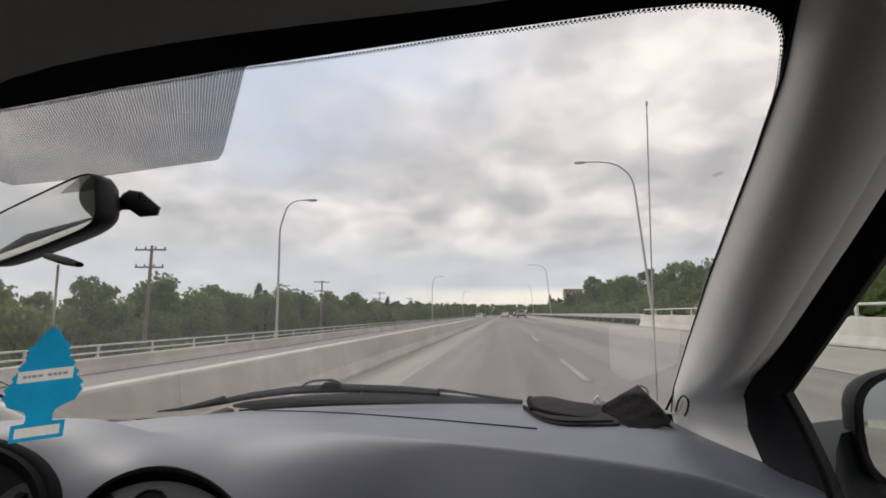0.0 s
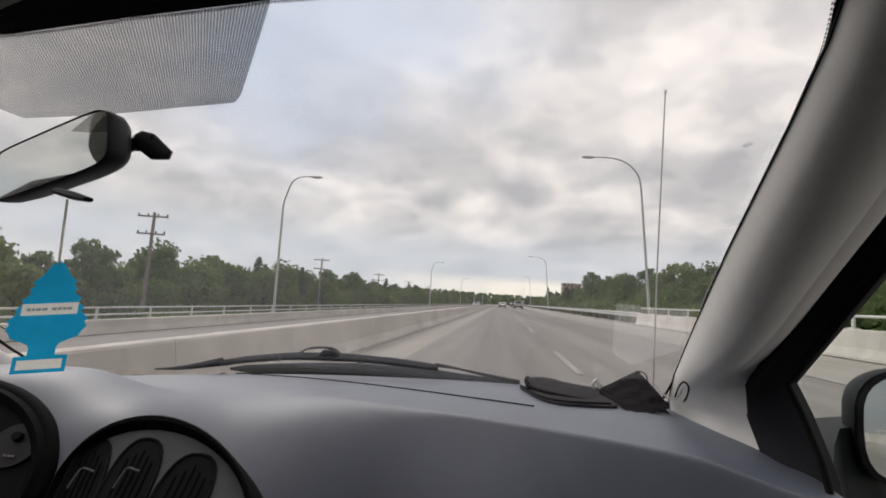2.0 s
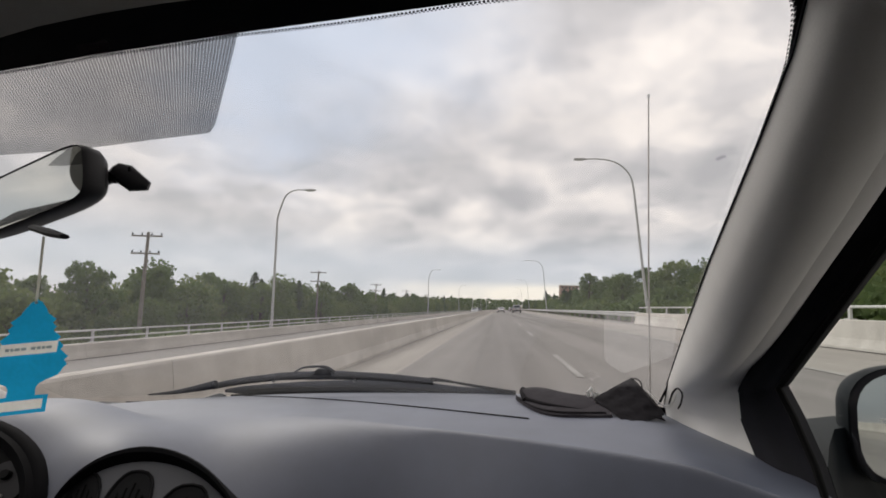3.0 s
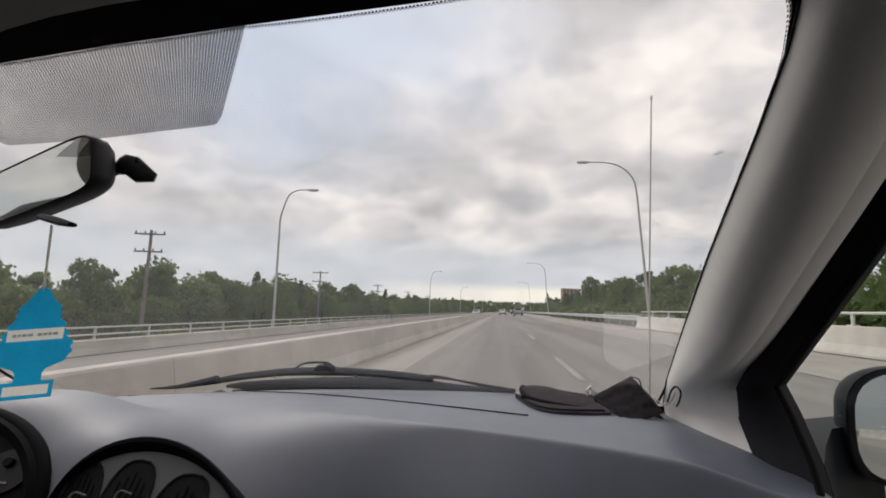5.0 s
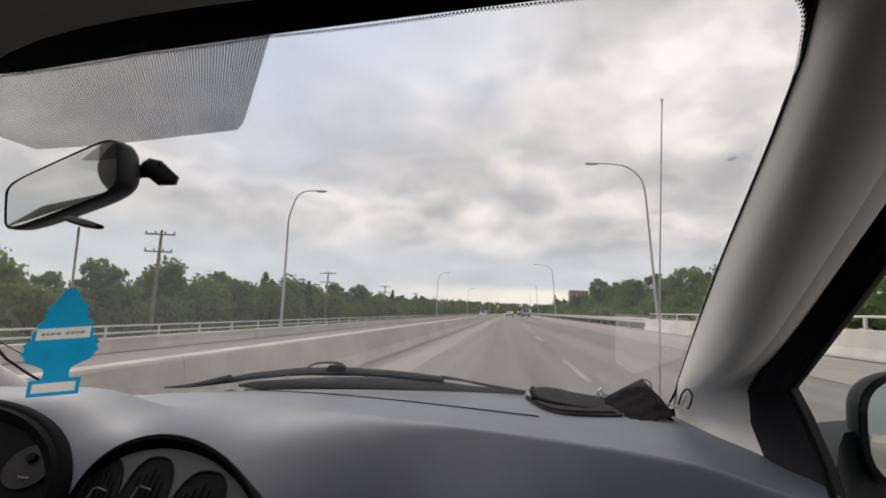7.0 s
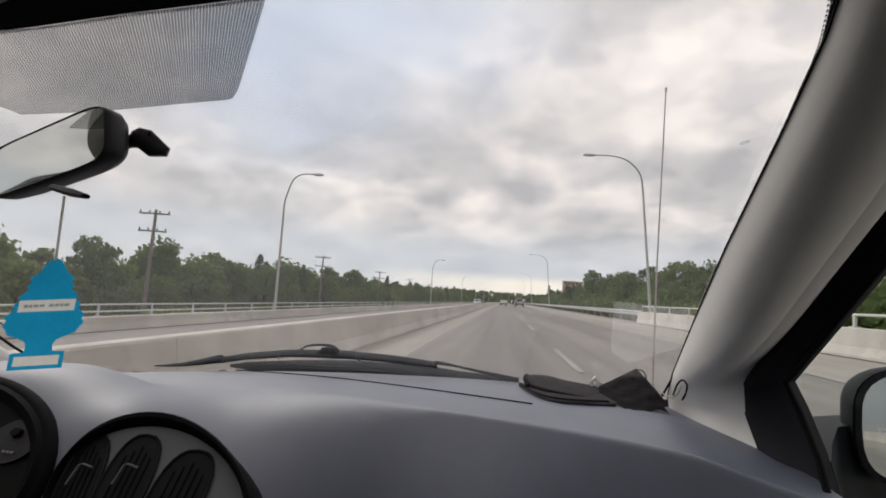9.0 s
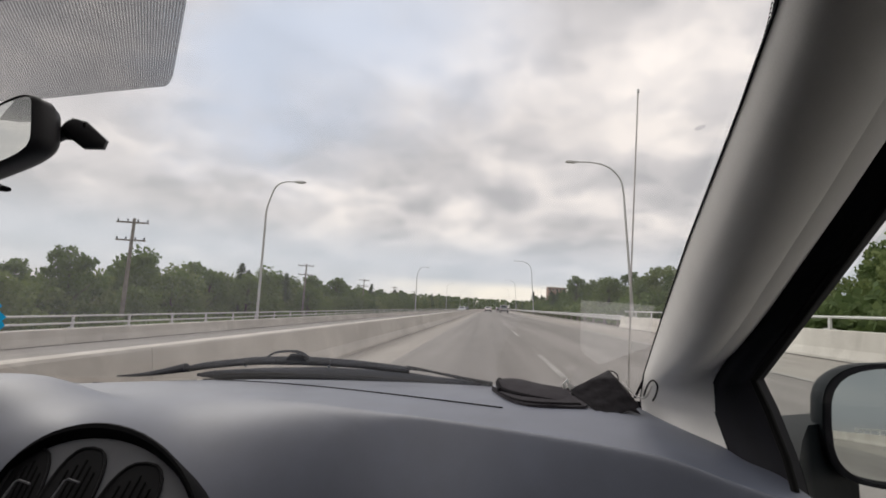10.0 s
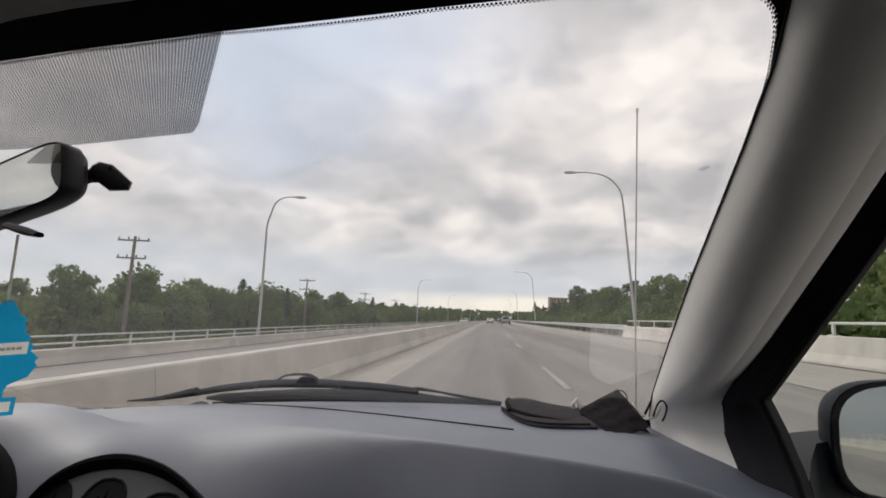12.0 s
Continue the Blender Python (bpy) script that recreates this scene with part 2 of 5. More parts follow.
def worn_surface(name, dark, light, layers, rough=0.9, bump=0.35, grain=30):
    """A mineral surface whose tone is the sum of stretched stains: layers of (scale x, scale y, scale z, weight, detail)."""
    m = bpy.data.materials.new(name)
    m.use_nodes = True
    nt = m.node_tree
    p = nt.nodes["Principled BSDF"]
    p.inputs["Roughness"].default_value = rough
    p.inputs["Specular IOR Level"].default_value = 0.3
    tc = nt.nodes.new("ShaderNodeTexCoord")
    total = None
    for sx, sy, sz, weight, detail in layers:
        mp = nt.nodes.new("ShaderNodeMapping")
        mp.inputs["Scale"].default_value = (sx, sy, sz)
        nt.links.new(tc.outputs["Object"], mp.inputs["Vector"])
        n = nt.nodes.new("ShaderNodeTexNoise")
        n.inputs["Scale"].default_value = 1.0
        n.inputs["Detail"].default_value = detail
        nt.links.new(mp.outputs[0], n.inputs["Vector"])
        w = nt.nodes.new("ShaderNodeMath")
        w.operation = "MULTIPLY_ADD"
        w.inputs[1].default_value = weight
        nt.links.new(n.outputs[0], w.inputs[0])
        if total is None:
            w.inputs[2].default_value = 0.0
        else:
            nt.links.new(total, w.inputs[2])
        total = w.outputs[0]
    ramp = nt.nodes.new("ShaderNodeValToRGB")
    ramp.color_ramp.elements[0].position, ramp.color_ramp.elements[1].position = 0.36, 0.64
    ramp.color_ramp.elements[0].color, ramp.color_ramp.elements[1].color = (*dark, 1), (*light, 1)
    nt.links.new(total, ramp.inputs[0])
    nt.links.new(ramp.outputs[0], p.inputs["Base Color"])
    fine = nt.nodes.new("ShaderNodeTexNoise")
    fine.inputs["Scale"].default_value = grain
    nt.links.new(tc.outputs["Object"], fine.inputs["Vector"])
    b = nt.nodes.new("ShaderNodeBump")
    b.inputs["Strength"].default_value = bump
    b.inputs["Distance"].default_value = 0.4 / grain
    nt.links.new(fine.outputs[0], b.inputs["Height"])
    nt.links.new(b.outputs[0], p.inputs["Normal"])
    return m


M_DASH = material("dash_plastic", (0.086, 0.100, 0.143), 0.56, spec=1.0, coat=0.6, spots=0.15, size=14, bump=0.22, grain=900)
M_DASH.node_tree.nodes["Principled BSDF"].inputs["Coat Roughness"].default_value = 0.6
M_DASH_DARK = material("dark_plastic", (0.009, 0.009, 0.011), 0.5, spec=0.14, spots=0.15, size=20, bump=0.1, grain=700)
M_TRIM = material("pillar_trim", (0.79, 0.772, 0.742), 0.75, spots=0.05, size=14, bump=0.15, grain=800)
M_LINER = material("roof_cloth", (0.34, 0.33, 0.295), 0.95, spots=0.07, size=10, bump=0.3, grain=500)
M_CABIN = material("dark_cabin_cloth", (0.035, 0.035, 0.038), 0.95, spots=0.2, size=12, bump=0.3, grain=400)
M_RUBBER = material("black_rubber", (0.014, 0.014, 0.018), 0.7, spec=0.15, spots=0.2, size=30, bump=0.1, grain=400)
M_MOULDED = material("charcoal_moulding", (0.022, 0.021, 0.023), 0.5, spec=0.3, spots=0.2, size=25, bump=0.2, grain=700)
M_WIPER = material("weathered_rubber", (0.021, 0.024, 0.033), 0.8, spec=0.1, spots=0.3, size=25, bump=0.1, grain=300)
M_FRIT = material("black_ceramic_print", (0.006, 0.006, 0.008), 0.6, spec=0.1, spots=0.1)
M_DOTS = dotted("ceramic_dots")
M_GLASS = clear_glass("windscreen_glass", 0.10, (0.98, 0.985, 0.985), haze=0.017)
M_SIDEGLASS = clear_glass("side_glass", 0.03, (0.95, 0.97, 0.96))
# pale haze that stands in for a reflection in the windscreen
M_REFLECTION = clear_glass("painted_reflection", 0.3, (0.97, 0.97, 0.97), haze=0.12)
M_MIRROR = material("mirror_silver", (0.60, 0.62, 0.60), 0.02, metal=1.0)
M_METAL = material("brushed_metal", (0.5, 0.5, 0.5), 0.35, metal=1.0, spots=0.1)
M_WHIP = material("dull_steel", (0.46, 0.43, 0.40), 0.5, metal=0.3, spots=0.1)
M_CHROME = material("bright_metal", (0.82, 0.82, 0.80), 0.3, metal=0.1, spots=0.05)
M_SILVER = material("silver_plastic", (0.165, 0.168, 0.178), 0.42, spec=0.3, spots=0.06, size=12, grain=600)
M_CARPAINT = material("dark_blue_grey_paint", (0.012, 0.015, 0.018), 0.5, spots=0.08, spec=0.12)
M_HOOD = material("matt_black_plastic", (0.005, 0.005, 0.006), 0.75, spec=0.06, spots=0.2, size=20, bump=0.2, grain=600)
M_VENT = material("vent_black", (0.007, 0.007, 0.008), 0.55, spec=0.2, spots=0.2, size=30, grain=500)
M_BLUECARD = card_stock("blue_card", (0.02, 0.47, 0.84), 0.6)
M_CREAM = card_stock("cream_print", (0.95, 0.93, 0.85), 0.7)
M_PRINT = card_stock("grey_print", (0.40, 0.48, 0.50), 0.7)
M_STRING = material("pale_string", (0.78, 0.76, 0.72), 0.9)
M_CLOTH = material("black_cloth", (0.013, 0.012, 0.014), 0.92, spec=0.1, spots=0.3, size=40, bump=0.5, grain=900)
M_CLOTH_GREY = material("charcoal_cloth", (0.044, 0.041, 0.046), 0.9, spec=0.1, spots=0.25, size=35, bump=0.5, grain=900)
M_CONCRETE = worn_surface("barrier_concrete", (0.47, 0.440, 0.405), (0.75, 0.715, 0.665), ((0.5, 0.35, 0.8, 0.45, 5), (6.0, 2.2, 0.5, 0.35, 4), (18, 9, 18, 0.20, 3)), bump=0.3, grain=25)
M_DECK = worn_surface("worn_asphalt", (0.178, 0.167, 0.160), (0.318, 0.302, 0.288), ((0.55, 0.016, 1, 0.46, 4), (2.6, 0.022, 1, 0.26, 3), (0.9, 0.30, 1, 0.16, 5), (22, 16, 1, 0.12, 2)), bump=0.4, grain=30)
M_SHOULDER = worn_surface("concrete_shoulder", (0.29, 0.268, 0.246), (0.44, 0.415, 0.382), ((0.8, 0.05, 1, 0.42, 5), (4.0, 0.05, 1, 0.24, 3), (1.2, 0.8, 1, 0.20, 5), (24, 18, 1, 0.14, 2)), bump=0.3, grain=30)
M_SMUDGE = clear_glass("smudge", 0.0, (0.80, 0.80, 0.82))
M_PAINT = material("road_paint", (0.34, 0.332, 0.315), 0.8, spots=0.18, size=1.5, grain=20)
M_SEAL = material("dark_joint", (0.10, 0.09, 0.085), 0.8, spots=0.3, size=2)
M_GALV = material("galvanised_steel", (0.56, 0.56, 0.55), 0.5, metal=0.2, spots=0.10, size=2)
M_RAILPAINT = material("pale_steel_rail", (0.62, 0.62, 0.60), 0.55, metal=0.2, spots=0.08, size=2)
M_POST = material("weathered_wood_post", (0.27, 0.24, 0.21), 0.9, spots=0.25, size=3, bump=0.4, grain=40)
M_GRASS = material("verge_grass", (0.095, 0.125, 0.045), 0.95, spots=0.35, size=0.4, bump=0.8, grain=12, second=(0.16, 0.17, 0.075))
M_BARK = material("bark", (0.10, 0.085, 0.07), 0.95, spots=0.35, size=3, bump=0.7, grain=30)
M_LEAF = leafy("leaves", (0.092, 0.142, 0.056), (0.195, 0.252, 0.098))
M_LEAF_PALE = leafy("pale_leaves", (0.122, 0.175, 0.064), (0.245, 0.290, 0.118))
M_NEEDLE = leafy("needles", (0.065, 0.100, 0.050), (0.130, 0.170, 0.085))
M_YELLOW = material("safety_yellow", (0.78, 0.42, 0.02), 0.5, spots=0.10, size=3)
M_BLACK = material("black_paint", (0.005, 0.005, 0.005), 0.6, spec=0.1)
M_BRICK = material("brown_brick", (0.40, 0.28, 0.23), 0.9, spots=0.2, size=1)
M_WINDOW = material("dark_window", (0.05, 0.06, 0.07), 0.15, spots=0.2)
M_TYRE = material("tyre_rubber", (0.02, 0.02, 0.02), 0.8, spots=0.2)
M_LAMP = material("lamp_lens", (0.7, 0.7, 0.68), 0.3)
M_RED = material("tail_lamp_red", (0.35, 0.02, 0.02), 0.25)
M_CAR_SILVER = material("silver_car_paint", (0.48, 0.49, 0.50), 0.3, metal=0.5, spots=0.04, coat=0.6)
M_CAR_GREY = material("grey_car_paint", (0.16, 0.165, 0.17), 0.3, metal=0.4, spots=0.04, coat=0.6)
M_CAR_DARK = material("black_car_paint", (0.03, 0.03, 0.033), 0.3, spots=0.04, coat=0.6)
M_CAR_WHITE = material("white_car_paint", (0.72, 0.72, 0.70), 0.3, spots=0.03, coat=0.6)


# ---- mesh helpers ----
def part(name, bm, mat, parent=None, label="", smooth=True, kind=""):
    me = bpy.data.meshes.new(name)
    bmesh.ops.recalc_face_normals(bm, faces=bm.faces)
    if smooth:
        for f in bm.faces:
            f.smooth = True
    bm.to_mesh(me)
    bm.free()
    me.materials.append(mat)
    if smooth:
        me.set_sharp_from_angle(angle=radians(38))
    ob = new(name, me)
    if parent is not None:
        ob.parent = parent
        ob.matrix_parent_inverse = Matrix.Translation(parent.get("base", (0, 0, 0))).inverted()
    return tagged(ob, label, kind=kind)


def thing(name, base, label, category, group="", kind=""):
    """An Empty at the thing's base; its parts are given in world places."""
    e = new(name)
    e.location = base
    e["base"] = base
    e.empty_display_size = 0.1
    return tagged(e, label, category, group, kind)


def box(bm, centre, size, turn=None, bevel=0.0):
    m = Matrix.Translation(centre) @ (turn.to_4x4() if turn else Matrix()) @ Matrix.Diagonal((*size, 1))
    made = bmesh.ops.create_cube(bm, size=1.0, matrix=m)["verts"]
    if bevel:
        edges = list({e for v in made for e in v.link_edges})
        bmesh.ops.bevel(bm, geom=edges, offset=bevel, segments=2, affect="EDGES", profile=0.6)
    return bm


def tube(bm, pts, radius, n=8, closed=False, squash=1.0):
    pts = [Vector(p) for p in pts]
    radii = radius if isinstance(radius, (list, tuple)) else [radius] * len(pts)
    rings = []
    last = None
    for i, p in enumerate(pts):
        a = pts[i - 1] if (i or closed) else p
        b = pts[(i + 1) % len(pts)] if (i < len(pts) - 1 or closed) else p
        d = (b - a).normalized()
        side = last - d * last.dot(d) if last is not None else d.cross(Vector((0, 0, 1)))
        if side.length < 1e-4:
            side = d.cross(Vector((0, 1, 0)))
        side.normalize()
        last = side
        up = side.cross(d)
        rings.append([bm.verts.new(p + radii[i] * (side * math.cos(2 * math.pi * k / n) + up * squash * math.sin(2 * math.pi * k / n))) for k in range(n)])
    join_rings(bm, rings, closed)
    return bm


def join_rings(bm, rings, closed=False, caps=True):
    n = len(rings[0])
    for i in range(len(rings) - (0 if closed else 1)):
        a, b = rings[i], rings[(i + 1) % len(rings)]
        for k in range(n):
            bm.faces.new((a[k], a[(k + 1) % n], b[(k + 1) % n], b[k]))
    if caps and not closed:
        bm.faces.new(rings[0][::-1])
        bm.faces.new(rings[-1])


def loft(bm, rings, caps=True):
    join_rings(bm, [[bm.verts.new(p) for p in r] for r in rings], False, caps)
    return bm


def slab(bm, f, nu, nv, off):
    """A sheet f(u, v), u and v from 0 to 1, made solid by the offset vector `off`."""
    off = Vector(off)
    top = [[bm.verts.new(Vector(f(i / nu, j / nv))) for j in range(nv + 1)] for i in range(nu + 1)]
    low = [[bm.verts.new(v.co + off) for v in row] for row in top]
    for i in range(nu):
        for j in range(nv):
            bm.faces.new((top[i][j], top[i + 1][j], top[i + 1][j + 1], top[i][j + 1]))
            bm.faces.new((low[i][j], low[i][j + 1], low[i + 1][j + 1], low[i + 1][j]))
    edge = [(i, 0) for i in range(nu)] + [(nu, j) for j in range(nv)] + [(i, nv) for i in range(nu, 0, -1)] + [(0, j) for j in range(nv, 0, -1)]
    for k, (i, j) in enumerate(edge):
        a, b = edge[(k + 1) % len(edge)]
        bm.faces.new((top[i][j], low[i][j], low[a][b], top[a][b]))
    return bm


def prism(bm, outline, off):
    """A flat outline (3D points in one plane) made solid by `off`."""
    off = Vector(off)
    a = [bm.verts.new(Vector(p)) for p in outline]
    b = [bm.verts.new(v.co + off) for v in a]
    bm.faces.new(a)
    bm.faces.new(b[::-1])
    for k in range(len(a)):
        bm.faces.new((a[k], b[k], b[(k + 1) % len(a)], a[(k + 1) % len(a)]))
    return bm


def lerp_path(pts, s):
    """The point at s (0 to 1) along a list of points."""
    k = min(int(s * (len(pts) - 1)), len(pts) - 2)
    w = s * (len(pts) - 1) - k
    return Vector(pts[k]).lerp(Vector(pts[k + 1]), w)


def arc(points, n=24):
    """A smooth curve through the given points."""
    pts = [Vector(p) for p in points]
    pts = [pts[0] * 2 - pts[1]] + pts + [pts[-1] * 2 - pts[-2]]
    out = []
    for i in range(n + 1):
        f = i / n * (len(pts) - 3)
        k = min(int(f), len(pts) - 4)
        t = f - k
        a, b, c, d = pts[k:k + 4]
        out.append(0.5 * (2 * b + (c - a) * t + (2 * a - 5 * b + 4 * c - d) * t * t + (3 * b - a - 3 * c + d) * t ** 3))
    return out


def smooth01(a, b, v):
    w = min(1, max(0, (v - a) / (b - a)))
    return w * w * (3 - 2 * w)


def stand(ob, m, first):
    """The first of a kind is set at m itself; later ones are copies."""
    if first:
        ob.matrix_basis = m
    else:
        copy_thing(ob, m)


# ---- the road and its surroundings ----
def bend(y):
    """How far the road has swung to the right at y metres ahead."""
    return 4.0e-5 * y * y if y > 0 else 0.0


def deck_z(x):
    """The banked road: it falls to the left."""
    if x > -2.9:
        return 0.060 * x
    if x > -13.4:
        return -0.174 + 0.066 * (x + 2.9)
    return -0.93


def ground_z(x, y):
    if x > 8.9:
        return 0.30 - 0.25 * smooth01(8.9, 16, x)
    if x < -13.4:
        return -1.5 - 3.4 * smooth01(-13.4, -24, x) - 0.3 * noise.noise((x * 0.05, y * 0.03, 0))
    return deck_z(x) - 0.35


def at(x, y, h=0.0):
    return (x + bend(y), y, deck_z(x) + h)


def strip(bm, x0, x1, y0, y1, h, step=12.0, depth=0.0):
    n = max(1, int(math.ceil((y1 - y0) / step)))
    if depth:
        return slab(bm, lambda u, v: at(x0 + (x1 - x0) * v, y0 + (y1 - y0) * u, h), n, 1, (0, 0, -depth))
    rows = [[bm.verts.new(at(x, y0 + (y1 - y0) * i / n, h)) for x in (x0, x1)] for i in range(n + 1)]
    for i in range(n):
        bm.faces.new((rows[i][0], rows[i][1], rows[i + 1][1], rows[i + 1][0]))
    return bm


YA, YB = -130.0, 620.0

# ground: one sheet to the horizon
bm = bmesh.new()
xs = [-3000, -1200, -500, -220, -110, -70, -50, -38, -30, -26, -22, -18, -15, -13.5, -8, 0, 8.8, 9.6, 11, 13, 16, 22, 30, 45, 70, 120, 250, 600, 1400, 3000]
ys = [-2500, -900, -300, -130, -60, -20, 0, 20, 40, 60, 80, 100, 130, 160, 200, 250, 320, 400, 500, 620, 900, 1500, 3000]
rows = []
for y in ys:
    yy = max(-130, min(620, y))
    rows.append([bm.verts.new((x + (bend(yy) if abs(x) < 600 else 0), y, ground_z(x, y) if abs(x) < 300 else -3.5 if x < 0 else -0.5)) for x in xs])
for i in range(len(ys) - 1):
    for j in range(len(xs) - 1):
        bm.faces.new((rows[i][j], rows[i][j + 1], rows[i + 1][j + 1], rows[i + 1][j]))
tagged(part("ground", bm, M_GRASS), "grassy ground beside the raised highway", "ground", kind="structure")

road = tagged(part("road", strip(bmesh.new(), -1.55, 5.65, YA, YB, 0.0, depth=0.3), M_DECK), "worn grey asphalt carriageway with two lanes", "road", kind="structure")
tagged(part("opposite_road", strip(bmesh.new(), -13.2, -3.05, YA, YB, 0.0, depth=0.3), M_DECK), "pale worn carriageway of the oncoming traffic", "road", kind="structure")
tagged(part("median_shoulder", strip(bmesh.new(), -3.05, -1.55, YA, YB, 0.004, depth=0.3), M_SHOULDER), "pale concrete strip beside the median barrier", "shoulder", kind="structure")
tagged(part("outer_shoulder", strip(bmesh.new(), 5.65, 9.0, YA, YB, 0.004, depth=0.3), M_SHOULDER), "pale concrete hard shoulder", "shoulder", kind="structure")
for x, w in ((5.70, 0.13),):
    part("edge_line", strip(bmesh.new(), x - w / 2, x + w / 2, YA, YB, 0.010), M_PAINT, road, "white painted edge line", kind="structure")
for k in range(26):
    y = -28 + 12.2 * k
    part("lane_dash", strip(bmesh.new(), 1.70, 1.82, y, y + 4.0, 0.010, 4.0), M_PAINT, road, "white painted lane dash", kind="structure")
for x in (-2.93, 8.32, -12.75):
    part("gutter_joint", strip(bmesh.new(), x - 0.07, x + 0.07, YA, YB, 0.012), M_SEAL, road, kind="structure")

def profile_run(name, x, y0, y1, shape, parent, mat, step=10.0, gap=0.004):
    """Concrete segments of a fixed cross-section (across, up) along the road."""
    y = y0
    while y < y1 - 0.1:
        e = min(y + step, y1)
        bm = bmesh.new()
        rings = []
        for yy in (y + gap, e - gap):
            rings.append([(x + bend(yy) + a, yy, deck_z(x) + b) for a, b in shape])
        loft(bm, rings)
        part(name, bm, mat, parent, smooth=False)
        y = e


NJ = [(-0.30, -0.2), (-0.30, 0.08), (-0.17, 0.28), (-0.10, 0.72), (-0.08, 0.745), (0.08, 0.745), (0.10, 0.72), (0.17, 0.28), (0.30, 0.08), (0.30, -0.2)]
median = thing("median_barrier", (-3.1, -60, deck_z(-3.1)), "pale concrete median barrier between the carriageways", "barrier", kind="structure")
profile_run("barrier_segment", -3.15, -70, 430, NJ, median, M_CONCRETE, 12.5)

WALL = [(-0.14, -0.3), (-0.14, 0.66), (-0.12, 0.68), (0.12, 0.68), (0.14, 0.66), (0.17, 0.25), (0.24, 0.05), (0.24, -0.3)]
far_wall = thing("far_parapet", (-13.2, -40, deck_z(-13.2)), "concrete bridge parapet with a pale steel double rail", "parapet", kind="structure")
LOW_WALL = [(a, b - 0.19 if b > 0.5 else b) for a, b in WALL]
profile_run("wall_segment", -13.2, -60, 430, LOW_WALL, far_wall, M_CONCRETE, 12.5)
near_wall = thing("near_parapet", (8.65, -40, 0.5), "concrete bridge parapet with a pale steel rail", "parapet", kind="structure")
profile_run("wall_segment", 8.65, -60, 31, [(-a, b) for a, b in WALL][::-1], near_wall, M_CONCRETE, 13.0)


def rail_run(x, y0, y1, heights, spacing, parent, wall=0.68):
    for h in heights:
        bm = bmesh.new()
        n = int((y1 - y0) / 10)
        tube(bm, [(x + bend(y0 + (y1 - y0) * i / n), y0 + (y1 - y0) * i / n, deck_z(x) + h) for i in range(n + 1)], 0.032, 8)
        part("rail", bm, M_RAILPAINT, parent)
    n = int((y1 - y0) / spacing)
    mesh = None
    for i in range(n + 1):
        y = y0 + spacing * i + 0.4
        top = max(heights)
        if mesh is None:
            bm = bmesh.new()
            box(bm, (0, 0, (wall + top) / 2 - 0.01), (0.05, 0.08, top - wall + 0.02))
            box(bm, (0, 0, wall + 0.015), (0.16, 0.20, 0.03))
            ob = part("rail_post", bm, M_RAILPAINT, parent, smooth=False)
            mesh = ob.data
        else:
            ob = new("rail_post", mesh)
            ob.parent = parent
            ob.matrix_parent_inverse = Matrix.Translation(parent["base"]).inverted()
        ob.location = (x + bend(y), y, deck_z(x))


rail_run(-13.2, -50, 250, (0.66, 0.90), 2.6, far_wall, 0.49)
rail_run(8.65, -50, 30.6, (0.98,), 2.6, near_wall)

# steel guard rail beyond the parapet
guard = thing("guard_rail", (8.9, 31, 0.5), "galvanised corrugated guard rail on wooden posts", "guard rail", kind="structure")
W_BEAM = [(0.0, 0.36), (-0.07, 0.40), (-0.07, 0.46), (0.0, 0.505), (0.0, 0.525), (-0.07, 0.57), (-0.07, 0.63), (0.0, 0.67), (0.012, 0.67), (-0.058, 0.62), (-0.058, 0.58), (0.012, 0.53), (0.012, 0.50), (-0.058, 0.45), (-0.058, 0.41), (0.012, 0.36)]
bm = bmesh.new()
loft(bm, [[(8.75 + 0.35 * smooth01(31, 60, y) + bend(y) + a, y, deck_z(8.75) + b + 0.06) for a, b in W_BEAM] for y in np.linspace(31, 330, 50)])
part("beam", bm, M_GALV, guard, smooth=False)
post_mesh = None
for i in range(75):
    y = 33 + 3.9 * i
    if post_mesh is None:
        ob = part("guard_post", box(bmesh.new(), (0, 0, 0.3), (0.15, 0.15, 0.95), bevel=0.01), M_POST, guard, smooth=False)
        post_mesh = ob.data
    else:
        ob = new("guard_post", post_mesh)
        ob.parent = guard
        ob.matrix_parent_inverse = Matrix.Translation(guard["base"]).inverted()
    ob.location = (8.86 + 0.35 * smooth01(31, 60, y) + bend(y), y, deck_z(8.75) + 0.02)


